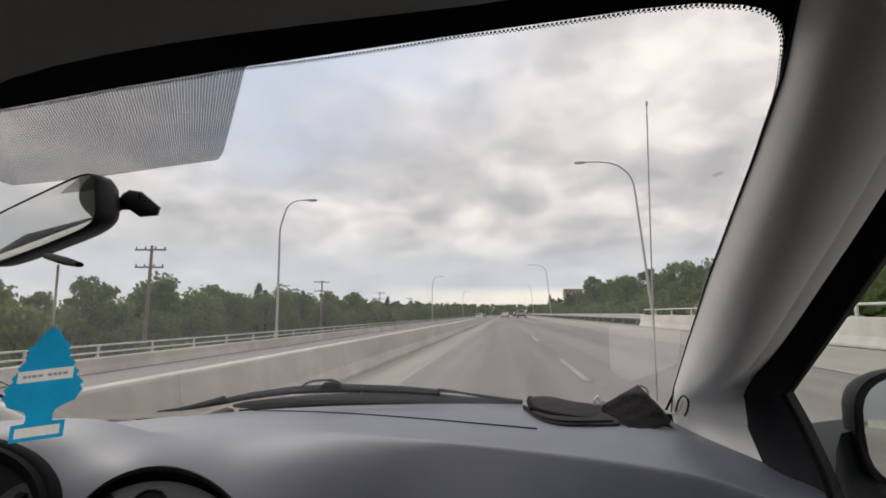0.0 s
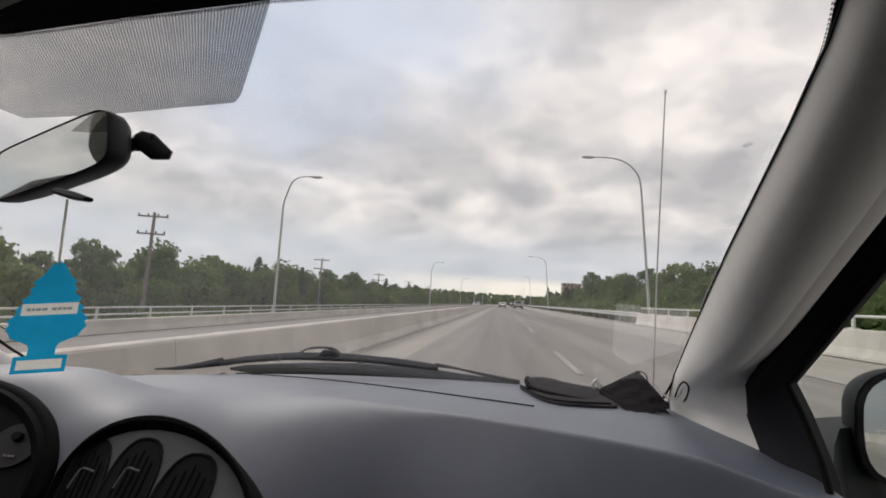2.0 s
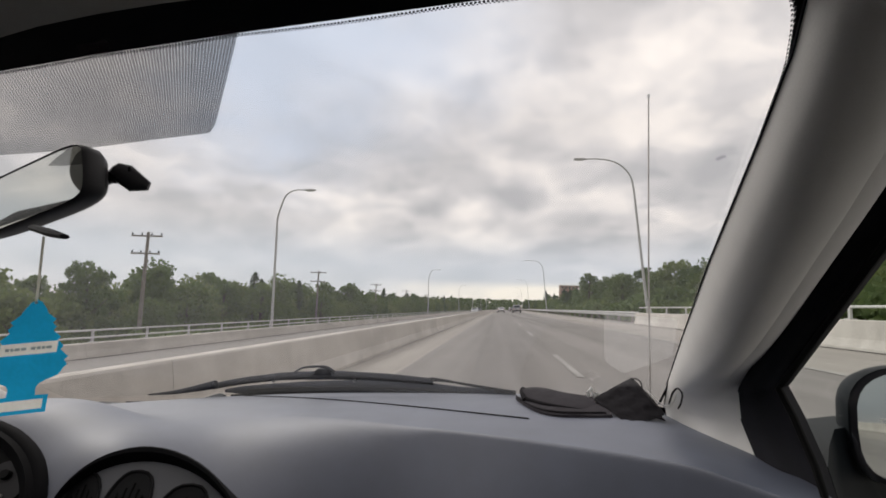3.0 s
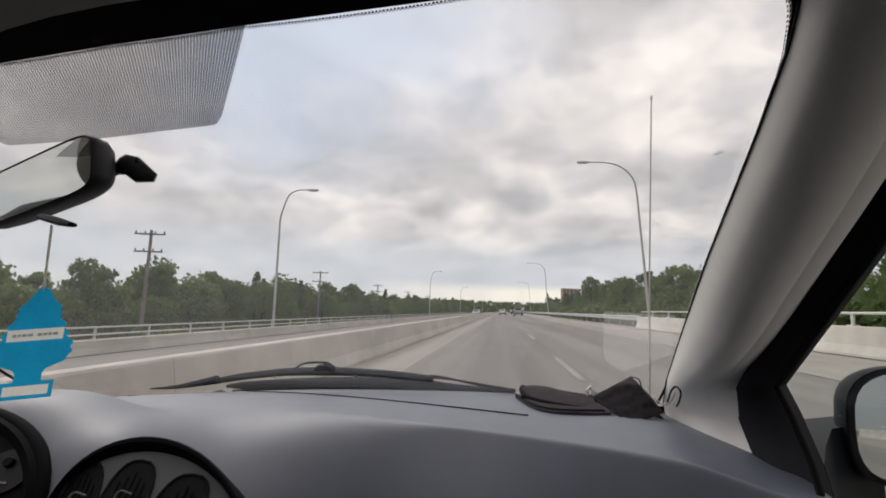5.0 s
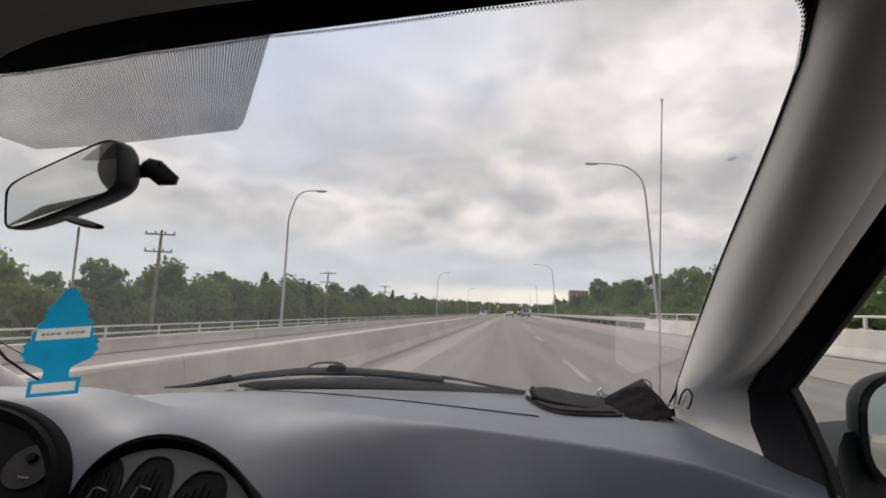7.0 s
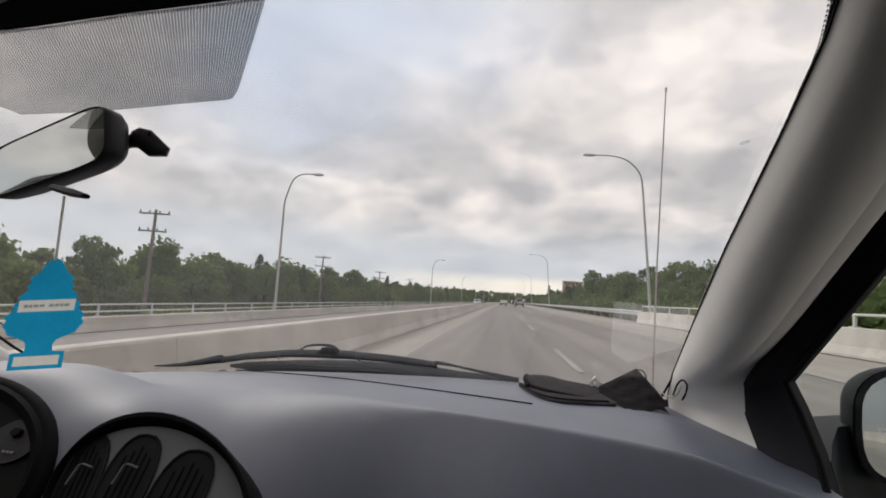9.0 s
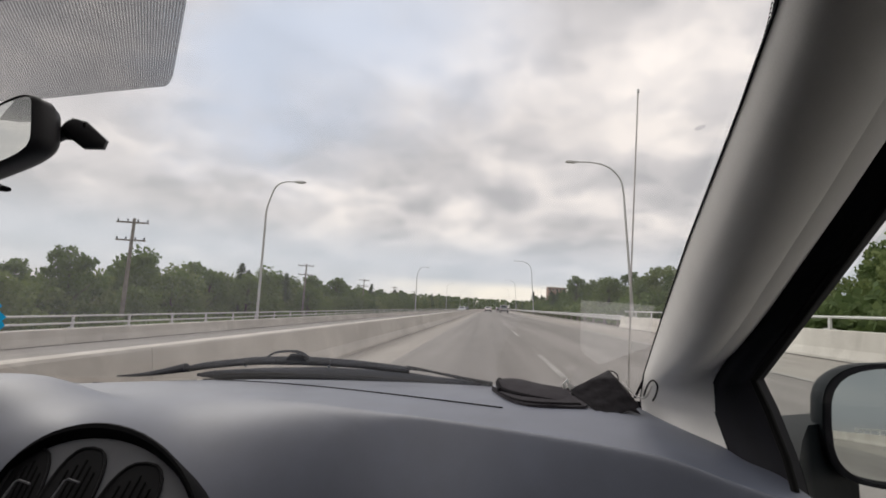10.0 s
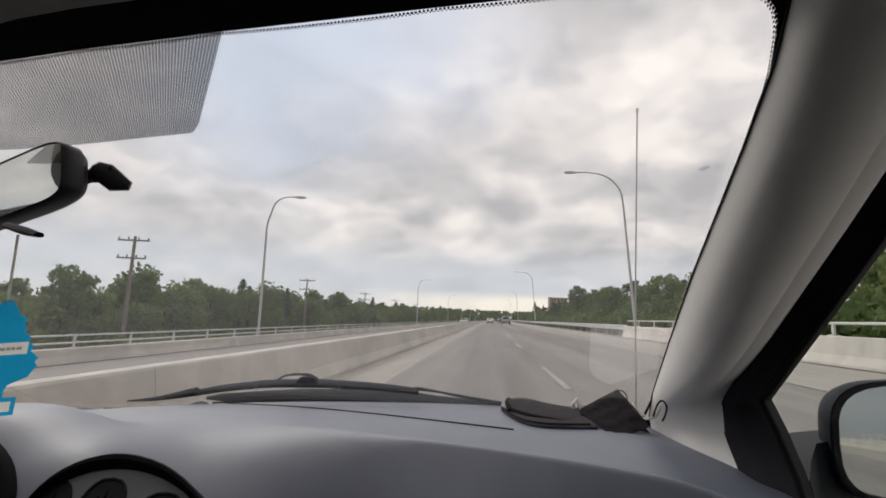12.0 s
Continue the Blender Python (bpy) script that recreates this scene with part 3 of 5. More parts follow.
# ---- street lamps ----
def street_lamp(side, lean, rise=7.6, reach=2.7):
    """A tapered steel davit: base flange, bowed pole, arm over the road, flat lamp head. side: the way that the arm points."""
    e = thing("street_lamp", (0, 0, 0), "tall pale steel street lamp with a curved arm", "street lamp", "street lamps along the highway")
    bm = bmesh.new()
    pts = [(side * lean * z, 0, z) for z in (0, 2.2, 4.4, 6.4, rise)]
    top = side * lean * rise
    pts += [(top + side * 0.20, 0, rise + 0.85), (top + side * 0.24 * reach, 0, rise + 1.45), (top + side * 0.45 * reach, 0, rise + 1.78), (top + side * 0.72 * reach, 0, rise + 1.9), (top + side * reach, 0, rise + 1.9)]
    radii = [0.09, 0.082, 0.074, 0.066, 0.058, 0.053, 0.048, 0.043, 0.038, 0.034]
    tube(bm, arc(pts, 36), [float(np.interp(i / 4, range(10), radii)) for i in range(37)], 10)
    part("pole", bm, M_GALV, e)
    bm = bmesh.new()
    bmesh.ops.create_cone(bm, cap_ends=True, segments=14, radius1=0.22, radius2=0.16, depth=0.35, matrix=Matrix.Translation((0, 0, 0.16)))
    part("base_flange", bm, M_GALV, e)
    bm = bmesh.new()
    tip = top + side * reach
    loft(bm, [[(tip + side * d, w * b, rise + 1.9 + h * c) for b, c in ((-1, -0.6), (-0.8, 0.5), (0.8, 0.5), (1, -0.6))] for d, w, h in ((-0.1, 0.06, 0.05), (0.1, 0.14, 0.09), (0.5, 0.16, 0.09), (0.68, 0.10, 0.05))])
    head = part("lamp_head", bm, M_GALV, e, "grey metal lamp head")
    part("lens", box(bmesh.new(), (tip + side * 0.32, 0, rise + 1.835), (0.42, 0.22, 0.03), bevel=0.01), M_LAMP, head)
    return e


lamp_left = street_lamp(1, -0.015, 7.6, 1.7)
lamp_right = street_lamp(-1, 0.095, 8.4, 2.9)
for i in range(6):
    y = 29.5 + 66 * i
    m = pose(-13.62 + bend(y), y, deck_z(-13.2) - 0.35)
    stand(lamp_left, m, i == 0)
    y = 30.6 + 66 * i
    m = pose(9.2 + bend(y), y, 0.3)
    stand(lamp_right, m, i == 0)


# ---- utility poles ----
def utility_pole(height):
    e = thing("utility_pole", (0, 0, 0), "weathered wooden utility pole with two cross-arms", "utility pole", "utility poles beyond the trees")
    part("pole", tube(bmesh.new(), [(0, 0, -0.5), (0, 0, height * 0.5), (0, 0, height)], [0.17, 0.15, 0.11], 10), M_POST, e)
    for z, w in ((height - 0.35, 2.5), (height - 1.75, 2.3)):
        arm = part("cross_arm", box(bmesh.new(), (0.0, -0.16, z), (w, 0.10, 0.13), bevel=0.012), M_POST, e, smooth=False)
        for k in (-0.46, -0.16, 0.16, 0.46):
            bm = bmesh.new()
            tube(bm, [(w * k, -0.16, z + 0.06), (w * k, -0.16, z + 0.14), (w * k, -0.16, z + 0.26)], [0.025, 0.06, 0.035], 8)
            part("insulator", bm, M_DASH_DARK, arm)
    return e


up = utility_pole(11.2)
POLES = [(-27.5, 36), (-28, 75), (-29, 116), (-30, 160), (-30, 205)]
for i, (x, y) in enumerate(POLES):
    m = pose(x, y, ground_z(x, y), 0, 0, 6)
    stand(up, m, i == 0)


# ---- trees ----
def leaf_cloud(bm, rng, centre, radius, count, size, flat=0.75):
    for _ in range(count):
        d = Vector((rng.gauss(0, 1), rng.gauss(0, 1), rng.gauss(0, 1) * flat))
        d = d.normalized() * radius * rng.random() ** 0.45
        p = Vector(centre) + Vector((d.x, d.y, d.z * flat))
        s = size * rng.uniform(0.6, 1.35)
        a = Vector((rng.gauss(0, 1), rng.gauss(0, 1), rng.gauss(0, 0.7))).normalized()
        b = a.orthogonal()
        b.rotate(Matrix.Rotation(rng.uniform(0, 6.28), 3, a))
        c = a.cross(b)
        bm.faces.new([bm.verts.new(p + s * (b * u + c * v)) for u, v in ((-0.5, -0.12), (0.0, -0.42), (0.5, 0.05), (0.05, 0.42))])


def broad_tree(seed, height, spread, leaves, mat, low=0.18):
    rng = random.Random(seed)
    e = thing("tree", (0, 0, 0), "leafy broad-crowned deciduous tree", "tree", "trees beside the highway")
    bm = bmesh.new()
    lean = rng.uniform(-0.3, 0.3)
    tube(bm, [(0, 0, -0.4), (lean * 0.2, 0, height * 0.25), (lean * 0.6, 0.1, height * 0.55), (lean, 0.1, height * 0.85)], [height * 0.026, height * 0.021, height * 0.013, 0.03], 8)
    crown = bmesh.new()
    n = 26
    for k in range(n):
        f = (k + 0.5) / n
        z = height * (low + (0.97 - low) * f)
        wide = spread * (math.sin(math.pi * min(1, 0.22 + 0.72 * f)) ** 0.8) * rng.uniform(0.45, 1.05)
        ang = k * 2.4 + rng.uniform(-0.5, 0.5)
        c = (lean * f + wide * math.cos(ang), wide * math.sin(ang), z + rng.uniform(-0.4, 0.4))
        if k % 2 == 0:
            tube(bm, [(lean * f * 0.8, 0.05, z * 0.72), ((lean * f + c[0]) * 0.5, c[1] * 0.5, z * 0.86), c], [height * 0.009, height * 0.006, 0.015], 5)
        leaf_cloud(crown, rng, c, spread * rng.uniform(0.28, 0.5), leaves // n, 0.30)
    part("trunk", bm, M_BARK, e)
    part("crown", crown, mat, e, smooth=False)
    return e


def spruce(seed, height, spread):
    rng = random.Random(seed)
    e = thing("spruce_tree", (0, 0, 0), "dark green pointed spruce tree", "tree", "spruces beside the highway")
    part("trunk", tube(bmesh.new(), [(0, 0, -0.4), (0, 0, height * 0.5), (0, 0, height * 0.98)], [height * 0.02, height * 0.012, 0.02], 7), M_BARK, e)
    bm = bmesh.new()
    tiers = 34
    for k in range(tiers):
        f = k / tiers
        z = height * (0.06 + 0.94 * f)
        r = spread * (1 - f) ** 0.85 + 0.08
        for j in range(7):
            ang = j * 0.7 + k * 1.3 + rng.uniform(-0.25, 0.25)
            reach = r * rng.uniform(0.7, 1.1)
            for q in range(7):
                w = (q + 0.6) / 7
                p = Vector((math.cos(ang) * reach * w, math.sin(ang) * reach * w, z + rng.uniform(-0.22, 0.22) - 0.35 * reach * w))
                s = 0.34 * rng.uniform(0.7, 1.2)
                side = Vector((-math.sin(ang), math.cos(ang), rng.uniform(-0.6, 0.6))) * s * 0.55
                out = Vector((math.cos(ang), math.sin(ang), -0.45)) * s * 0.6
                bm.faces.new([bm.verts.new(p + a) for a in (side, out, -side, -out * 0.5)])
    part("crown", bm, M_NEEDLE, e, smooth=False)
    return e


def bush(seed, size, mat):
    rng = random.Random(seed)
    e = thing("bush", (0, 0, 0), "dense green roadside bush", "bush", "bushes beside the highway")
    bm, stems = bmesh.new(), bmesh.new()
    for k in range(12):
        ang = k * 2.4
        r = size * 0.6 * math.sqrt(k / 12)
        c = (r * math.cos(ang), r * math.sin(ang), size * rng.uniform(0.3, 0.75))
        tube(stems, [(c[0] * 0.2, c[1] * 0.2, -0.2), (c[0] * 0.7, c[1] * 0.7, c[2] * 0.6), c], [0.05, 0.03, 0.01], 5)
        leaf_cloud(bm, rng, c, size * 0.42, 110, 0.28)
    part("stems", stems, M_BARK, e)
    part("foliage", bm, mat, e, smooth=False)
    return e


KINDS = [broad_tree(11, 9.0, 3.0, 2900, M_LEAF), broad_tree(12, 8.4, 3.3, 2900, M_LEAF_PALE), broad_tree(13, 10.0, 2.8, 2700, M_LEAF), broad_tree(14, 7.6, 3.2, 2700, M_LEAF_PALE)]
SPRUCES = [spruce(21, 10.5, 4.0), spruce(22, 9.0, 3.5)]
BUSHES = [bush(31, 3.0, M_LEAF), bush(32, 2.6, M_LEAF_PALE)]
used = set()
rng = random.Random(5)


def plant(ob, x, y, z, scale, turn):
    m = pose(x + bend(y), y, z, 0, 0, turn)
    if ob.name not in used:
        used.add(ob.name)
        ob.matrix_basis = m @ Matrix.Diagonal((scale, scale, scale, 1))
        return
    c = copy_thing(ob, m)
    c.scale = (scale,) * 3


def belt(y0, y1, step, xs, top, spread_top, spruce_share):
    """A belt of trees whose crowns reach about the height `top`, in rows at the given distances from the road."""
    for row, x in enumerate(xs):
        y = y0 + row * step * 0.4
        while y < y1:
            px = x + rng.uniform(-2.0, 2.0)
            py = y + rng.uniform(-1.5, 1.5)
            z = ground_z(px, py)
            t = top + rng.uniform(-spread_top, spread_top) + 0.35 * row
            if rng.random() < spruce_share:
                ob, h = SPRUCES[rng.randrange(2)], None
                t += 0.8
            else:
                ob, h = KINDS[rng.randrange(4)], None
            own = {"tree": 9.0}.get(ob.name.split(".")[0], 9.8)
            plant(ob, px, py, z, max(0.35, (t - z) / own), rng.uniform(0, 360))
            y += step * rng.uniform(0.75, 1.3)


belt(4, 190, 5.2, (-30, -36, -43), 2.6, 2.0, 0.0)
belt(190, 420, 11, (-34, -44), 4.4, 1.2, 0.15)
belt(12, 70, 4.6, (19, 24, 30), 6.4, 1.5, 0.12)
belt(70, 200, 6.5, (17, 23, 30), 6.0, 1.6, 0.12)
belt(200, 420, 11, (20, 30), 6.0, 1.3, 0.15)
for i in range(46):
    x, y = rng.uniform(-28.5, -25), 8 + i * 3.3
    plant(BUSHES[i % 2], x, y, ground_z(x, y), rng.uniform(0.9, 1.5), rng.uniform(0, 360))
for i in range(36):
    x, y = rng.uniform(14, 17.5), 14 + i * 4.0
    plant(BUSHES[i % 2], x, y, ground_z(x, y), rng.uniform(0.8, 1.3), rng.uniform(0, 360))

for k, (x, y, top) in enumerate(((-34, 66, 4.6), (-36, 72, 5.4), (-33, 79, 4.2), (-38, 84, 5.8), (-35, 112, 5.2), (-37, 119, 5.9), (-36, 150, 5.6), (-38, 156, 6.2), (-34, 20, 4.4))):
    z = ground_z(x, y)
    plant(SPRUCES[k % 2], x, y, z, (top - z) / 9.8, 40 * k)

# far woods closing the view, past counting
bm = bmesh.new()
rw = random.Random(77)
for k in range(900):
    a = rw.uniform(-1, 1)
    y = rw.uniform(440, 640)
    x = a * 420
    top = 9.0 + 3.0 * noise.noise((x * 0.02, y * 0.02, 3)) + rw.uniform(-1.2, 1.2)
    for j in range(4):
        leaf_cloud(bm, rw, (x + rw.uniform(-3, 3), y, -2.0 + (top + 2) * (j + 0.5) / 4), 4.6 - 0.6 * j, 20, 1.9)
tagged(part("far_woods", bm, M_LEAF, smooth=False), "distant woods along the horizon", "woods", kind="stuff")


# ---- buildings and traffic far ahead ----
def block(name, x, y, w, d, h, floors, bays):
    z = ground_z(x, y)
    e = thing(name, (x, y, z), "brown brick apartment block beyond the trees", "building")
    part("wall", box(bmesh.new(), (x, y, z + h / 2), (w, d, h), bevel=0.05), M_BRICK, e, smooth=False)
    part("roof", box(bmesh.new(), (x, y, z + h + 0.25), (w + 0.6, d + 0.6, 0.5), bevel=0.05), M_CONCRETE, e, smooth=False)
    for i in range(floors):
        for j in range(bays):
            cx = x - w / 2 + w * (j + 0.5) / bays
            cz = z + h * (i + 0.55) / floors
            win = part("window", box(bmesh.new(), (cx, y - d / 2 - 0.02, cz), (w / bays * 0.55, 0.12, h / floors * 0.5)), M_CONCRETE, e, smooth=False)
            part("pane", box(bmesh.new(), (cx, y - d / 2 - 0.07, cz), (w / bays * 0.47, 0.08, h / floors * 0.42)), M_WINDOW, win, smooth=False)
    return e


block("apartment_block", 60, 436, 15, 12, 22, 6, 5)


def car_thing(name, label, paint, x, y, facing, shape, group="traffic on the highway"):
    """A small road vehicle. shape: hatch, sedan or pickup. facing: 1 drives away, -1 comes near. Built at the origin, nose to +y."""
    e = thing(name, (0, 0, 0), label, "car" if shape != "pickup" else "pickup truck", group)
    if shape == "sedan":
        L, side = 4.5, [(-2.2, 0.45), (-2.25, 0.85), (-2.0, 1.0), (-1.35, 1.06), (-0.75, 1.44), (0.45, 1.46), (1.05, 1.04), (2.0, 0.90), (2.22, 0.66), (2.2, 0.35)]
        cabin = [(-1.25, 1.07), (-0.72, 1.40), (0.42, 1.42), (0.95, 1.06)]
    elif shape == "hatch":
        L, side = 4.2, [(-2.0, 0.45), (-2.05, 0.95), (-1.8, 1.45), (-1.2, 1.58), (0.3, 1.56), (1.05, 1.06), (1.9, 0.88), (2.1, 0.62), (2.08, 0.35)]
        cabin = [(-1.75, 1.02), (-1.55, 1.42), (-1.1, 1.53), (0.28, 1.51), (0.92, 1.06)]
    else:
        L, side = 5.5, [(-2.7, 0.6), (-2.72, 1.12), (-0.95, 1.14), (-0.85, 1.80), (0.55, 1.82), (1.15, 1.20), (2.5, 1.10), (2.72, 0.85), (2.70, 0.5)]
        cabin = [(-0.8, 1.18), (-0.75, 1.74), (0.52, 1.76), (1.02, 1.20)]
    w = 0.88 if shape != "pickup" else 0.97
    bm = bmesh.new()
    rings = []
    for s, k in ((-1, 0.93), (-0.92, 1.0), (0.92, 1.0), (1, 0.93)):
        rings.append([(s * w * (1 - 0.16 * smooth01(1.0, 1.7, z)), y0 * (0.985 if k < 1 else 1), z * (0.985 if k < 1 and z > 0.7 else 1)) for y0, z in side])
    loft(bm, rings)
    body = part("body", bm, paint, e)
    for s in (-1, 1):
        bm = bmesh.new()
        loft(bm, [[(s * (w * (1 - 0.16 * smooth01(1.0, 1.7, z)) + d), y0, z) for y0, z in cabin] for d in (-0.03, 0.012)])
        part("side_window", bm, M_WINDOW, body, smooth=False)
    rear_y = cabin[0][0]
    part("rear_window", prism(bmesh.new(), [(-w * 0.72, cabin[0][0] - 0.13, cabin[0][1] + 0.03), (w * 0.72, cabin[0][0] - 0.13, cabin[0][1] + 0.03), (w * 0.62, cabin[1][0] - 0.10, cabin[1][1] - 0.04), (-w * 0.62, cabin[1][0] - 0.10, cabin[1][1] - 0.04)], (0, -0.03, 0.01)), M_WINDOW, body, smooth=False)
    a, b = cabin[-1], cabin[-2]
    part("windscreen", prism(bmesh.new(), [(-w * 0.76, a[0] + 0.10, a[1] + 0.03), (w * 0.76, a[0] + 0.10, a[1] + 0.03), (w * 0.66, b[0] + 0.10, b[1] - 0.03), (-w * 0.66, b[0] + 0.10, b[1] - 0.03)], (0, 0.03, 0.02)), M_WINDOW, body, smooth=False)
    tail = min(p[0] for p in side)
    nose = max(p[0] for p in side)
    for s in (-1, 1):
        part("tail_lamp", box(bmesh.new(), (s * w * 0.80, tail + 0.03, 0.92), (0.26, 0.12, 0.2), bevel=0.03), M_RED, body)
        part("headlight", box(bmesh.new(), (s * w * 0.74, nose - 0.09, 0.72), (0.34, 0.16, 0.16), bevel=0.04), M_LAMP, body)
    part("bumper", box(bmesh.new(), (0, tail + 0.02, 0.52), (w * 1.8, 0.16, 0.22), bevel=0.05), M_DASH_DARK, body)
    part("number_plate", box(bmesh.new(), (0, tail - 0.05, 0.75), (0.34, 0.03, 0.14)), M_PAINT, body, "pale plate with blank bars")
    r = 0.33 if shape != "pickup" else 0.39
    for s in (-1, 1):
        for yy in (-L * 0.29, L * 0.30):
            bm = bmesh.new()
            turn = Matrix.Rotation(radians(90), 4, "Y")
            bmesh.ops.create_cone(bm, cap_ends=True, segments=20, radius1=r, radius2=r, depth=0.22, matrix=Matrix.Translation((s * (w - 0.09), yy, r)) @ turn)
            wheel = part("wheel", bm, M_TYRE, e)
            bm = bmesh.new()
            bmesh.ops.create_cone(bm, cap_ends=True, segments=16, radius1=r * 0.62, radius2=r * 0.55, depth=0.235, matrix=Matrix.Translation((s * (w - 0.085), yy, r)) @ turn)
            part("rim", bm, M_METAL, wheel)
    tilt = -3.43 if x > -2.9 else -5.26
    e.matrix_basis = pose(x + bend(y), y, deck_z(x), 0, tilt, 0 if facing > 0 else 180) if facing > 0 else pose(x + bend(y), y, deck_z(x), 0, tilt, 0) @ pose(0, 0, 0, 0, 0, 180)
    return e


car_thing("pickup_truck", "silver-grey pickup truck driving ahead", M_CAR_SILVER, 4.0, 116, 1, "pickup")
car_thing("sedan", "white sedan driving ahead", M_CAR_WHITE, 0.3, 132, 1, "sedan")
car_thing("sedan", "black sedan far ahead", M_CAR_DARK, 3.8, 165, 1, "sedan")
car_thing("hatchback", "white hatchback far ahead", M_CAR_WHITE, 3.6, 215, 1, "hatch")
car_thing("hatchback", "silver hatchback coming along the opposite carriageway", M_CAR_SILVER, -6.3, 128, -1, "hatch")
car_thing("pickup_truck", "grey pickup truck on the opposite carriageway", M_CAR_GREY, -9.6, 210, -1, "pickup")


# ---- crash cushion at the head of the median barrier, passed at the start ----
cx, cy = -3.15, -78.0
cushion = thing("crash_cushion", (cx, cy, deck_z(cx)), "yellow crash cushion with steel side rails heading the barrier", "crash cushion")
z0 = deck_z(cx)
nose = part("nose", box(bmesh.new(), (cx, cy, z0 + 0.45), (0.75, 0.9, 0.8), bevel=0.12), M_YELLOW, cushion, "yellow plastic nose")
part("arrow", prism(bmesh.new(), [(cx + 0.39, cy - 0.2, z0 + 0.45), (cx + 0.39, cy + 0.2, z0 + 0.65), (cx + 0.39, cy + 0.2, z0 + 0.25)], (0.01, 0, 0)), M_BLACK, nose, "black arrow")
for s in (-1, 1):
    for h in (0.3, 0.55, 0.75):
        part("side_rail", box(bmesh.new(), (cx + s * 0.3, cy + 4.2, z0 + h), (0.07, 7.6, 0.16), bevel=0.02), M_GALV, cushion)
for k in range(6):
    part("diaphragm", box(bmesh.new(), (cx, cy + 1.2 + 1.3 * k, z0 + 0.42), (0.56, 0.12, 0.84)), M_GALV, cushion, smooth=False)


# ---- the car that the view is from ----
def glass_y(x, z):
    return 0.515 + (1.329 - z) / 0.45 - 0.33 * x * x


def on_glass(x, z, inside=0.0):
    """A point of the windscreen, moved towards the cabin by `inside`."""
    return (x, glass_y(x, z) - inside * 0.41, z - inside * 0.91)


car = thing("car", (0, 0, 0.0), "grey car cabin with dark dashboard seen from the passenger seat", "car")

# windscreen
def glass_half(z):
    """Half the width of the windscreen at the height z: it narrows upwards between the pillars."""
    return float(np.interp(z, (0.945, 1.045, 1.10, 1.185, 1.262, 1.338, 1.37, 1.445), (0.708, 0.680, 0.662, 0.629, 0.599, 0.572, 0.562, 0.548)))


def glass_sheet(u, v):
    z = 0.945 + 0.50 * v
    return on_glass((2 * u - 1) * glass_half(z), z)


bm = bmesh.new()
slab(bm, glass_sheet, 24, 16, (0, 0.0025, 0.0045))
windscreen = part("windscreen", bm, M_GLASS, car, "clear windscreen with a black printed border")
windscreen.visible_shadow = False

# the clear field's edge: (x, z) from the lower corner up and over to the centre
EDGE = [(0.672, 1.045), (0.655, 1.10), (0.622, 1.185), (0.592, 1.262), (0.5715, 1.316), (0.563, 1.338), (0.558, 1.352), (0.556, 1.358), (0.5525, 1.365), (0.549, 1.370), (0.545, 1.3755), (0.541, 1.3800), (0.536, 1.3840), (0.530, 1.3870), (0.522, 1.3895), (0.512, 1.3915), (0.49, 1.3945), (0.46, 1.3965), (0.35, 1.400), (0.187, 1.401), (0.067, 1.398), (-0.055, 1.3915), (-0.187, 1.385), (-0.35, 1.376), (-0.505, 1.366), (-0.541, 1.35), (-0.59, 1.25), (-0.655, 1.06)]
bm = bmesh.new()
ins, outs = [], []
for x, z in EDGE:
    ox = x + (0.004 + 0.006 * smooth01(1.30, 1.36, z)) * (1 if x > 0 else -1) * min(1, abs(x) / 0.5)
    oz = z + 0.045 * smooth01(1.352, 1.375, z)
    ins.append(bm.verts.new(on_glass(x, z, 0.003)))
    outs.append(bm.verts.new(on_glass(ox, oz, 0.003)))
for k in range(len(EDGE) - 1):
    bm.faces.new((ins[k], ins[k + 1], outs[k + 1], outs[k]))
part("printed_border", bm, M_FRIT, windscreen, "black ceramic border")

bm = bmesh.new()
slab(bm, lambda u, v: on_glass(-0.60 + 1.30 * u, 0.935 + (0.024 + 0.066 * (-0.60 + 1.30 * u) + 0.036 * smooth01(0.60, 0.67, -0.60 + 1.30 * u)) * v, 0.004), 40, 2, (0, 0.0, -0.001))
part("lower_border", bm, M_FRIT, windscreen, "black ceramic border")

# row of dots along the border
bm = bmesh.new()
length = 0.0
for k in range(len(EDGE) - 3):
    a, b = Vector(on_glass(*EDGE[k], 0.003)), Vector(on_glass(*EDGE[k + 1], 0.003))
    n = max(1, int((b - a).length / 0.0027))
    ax, bx = Vector(EDGE[k]), Vector(EDGE[k + 1])
    inward = Vector((-(bx - ax).y, (bx - ax).x)).normalized()
    reach = 1.0 - 0.6 * abs(inward.y)
    if EDGE[k][1] < 1.30:
        continue
    for i in range(n):
        c = ax.lerp(bx, (i + 0.5) / n)
        along = (bx - ax).normalized()
        fade = smooth01(1.305, 1.362, c.y)
        for shift, step, r in ((0.0003 * fade, 0.0, 0.00095 * fade + 0.0001), (0.0021 * reach * fade, 0.5, 0.00055 * fade + 0.0001)):
            q = c + inward * shift + (bx - ax) * (step / n)
            vs = []
            for j in range(6):
                t = 2 * math.pi * j / 6
                w = q + (along * math.cos(t) + inward * math.sin(t) * reach) * r
                vs.append(bm.verts.new(on_glass(w.x, w.y, 0.0034)))
            bm.faces.new(vs)
part("border_dots", bm, M_FRIT, windscreen, "row of small black dots", smooth=False, kind="stuff")

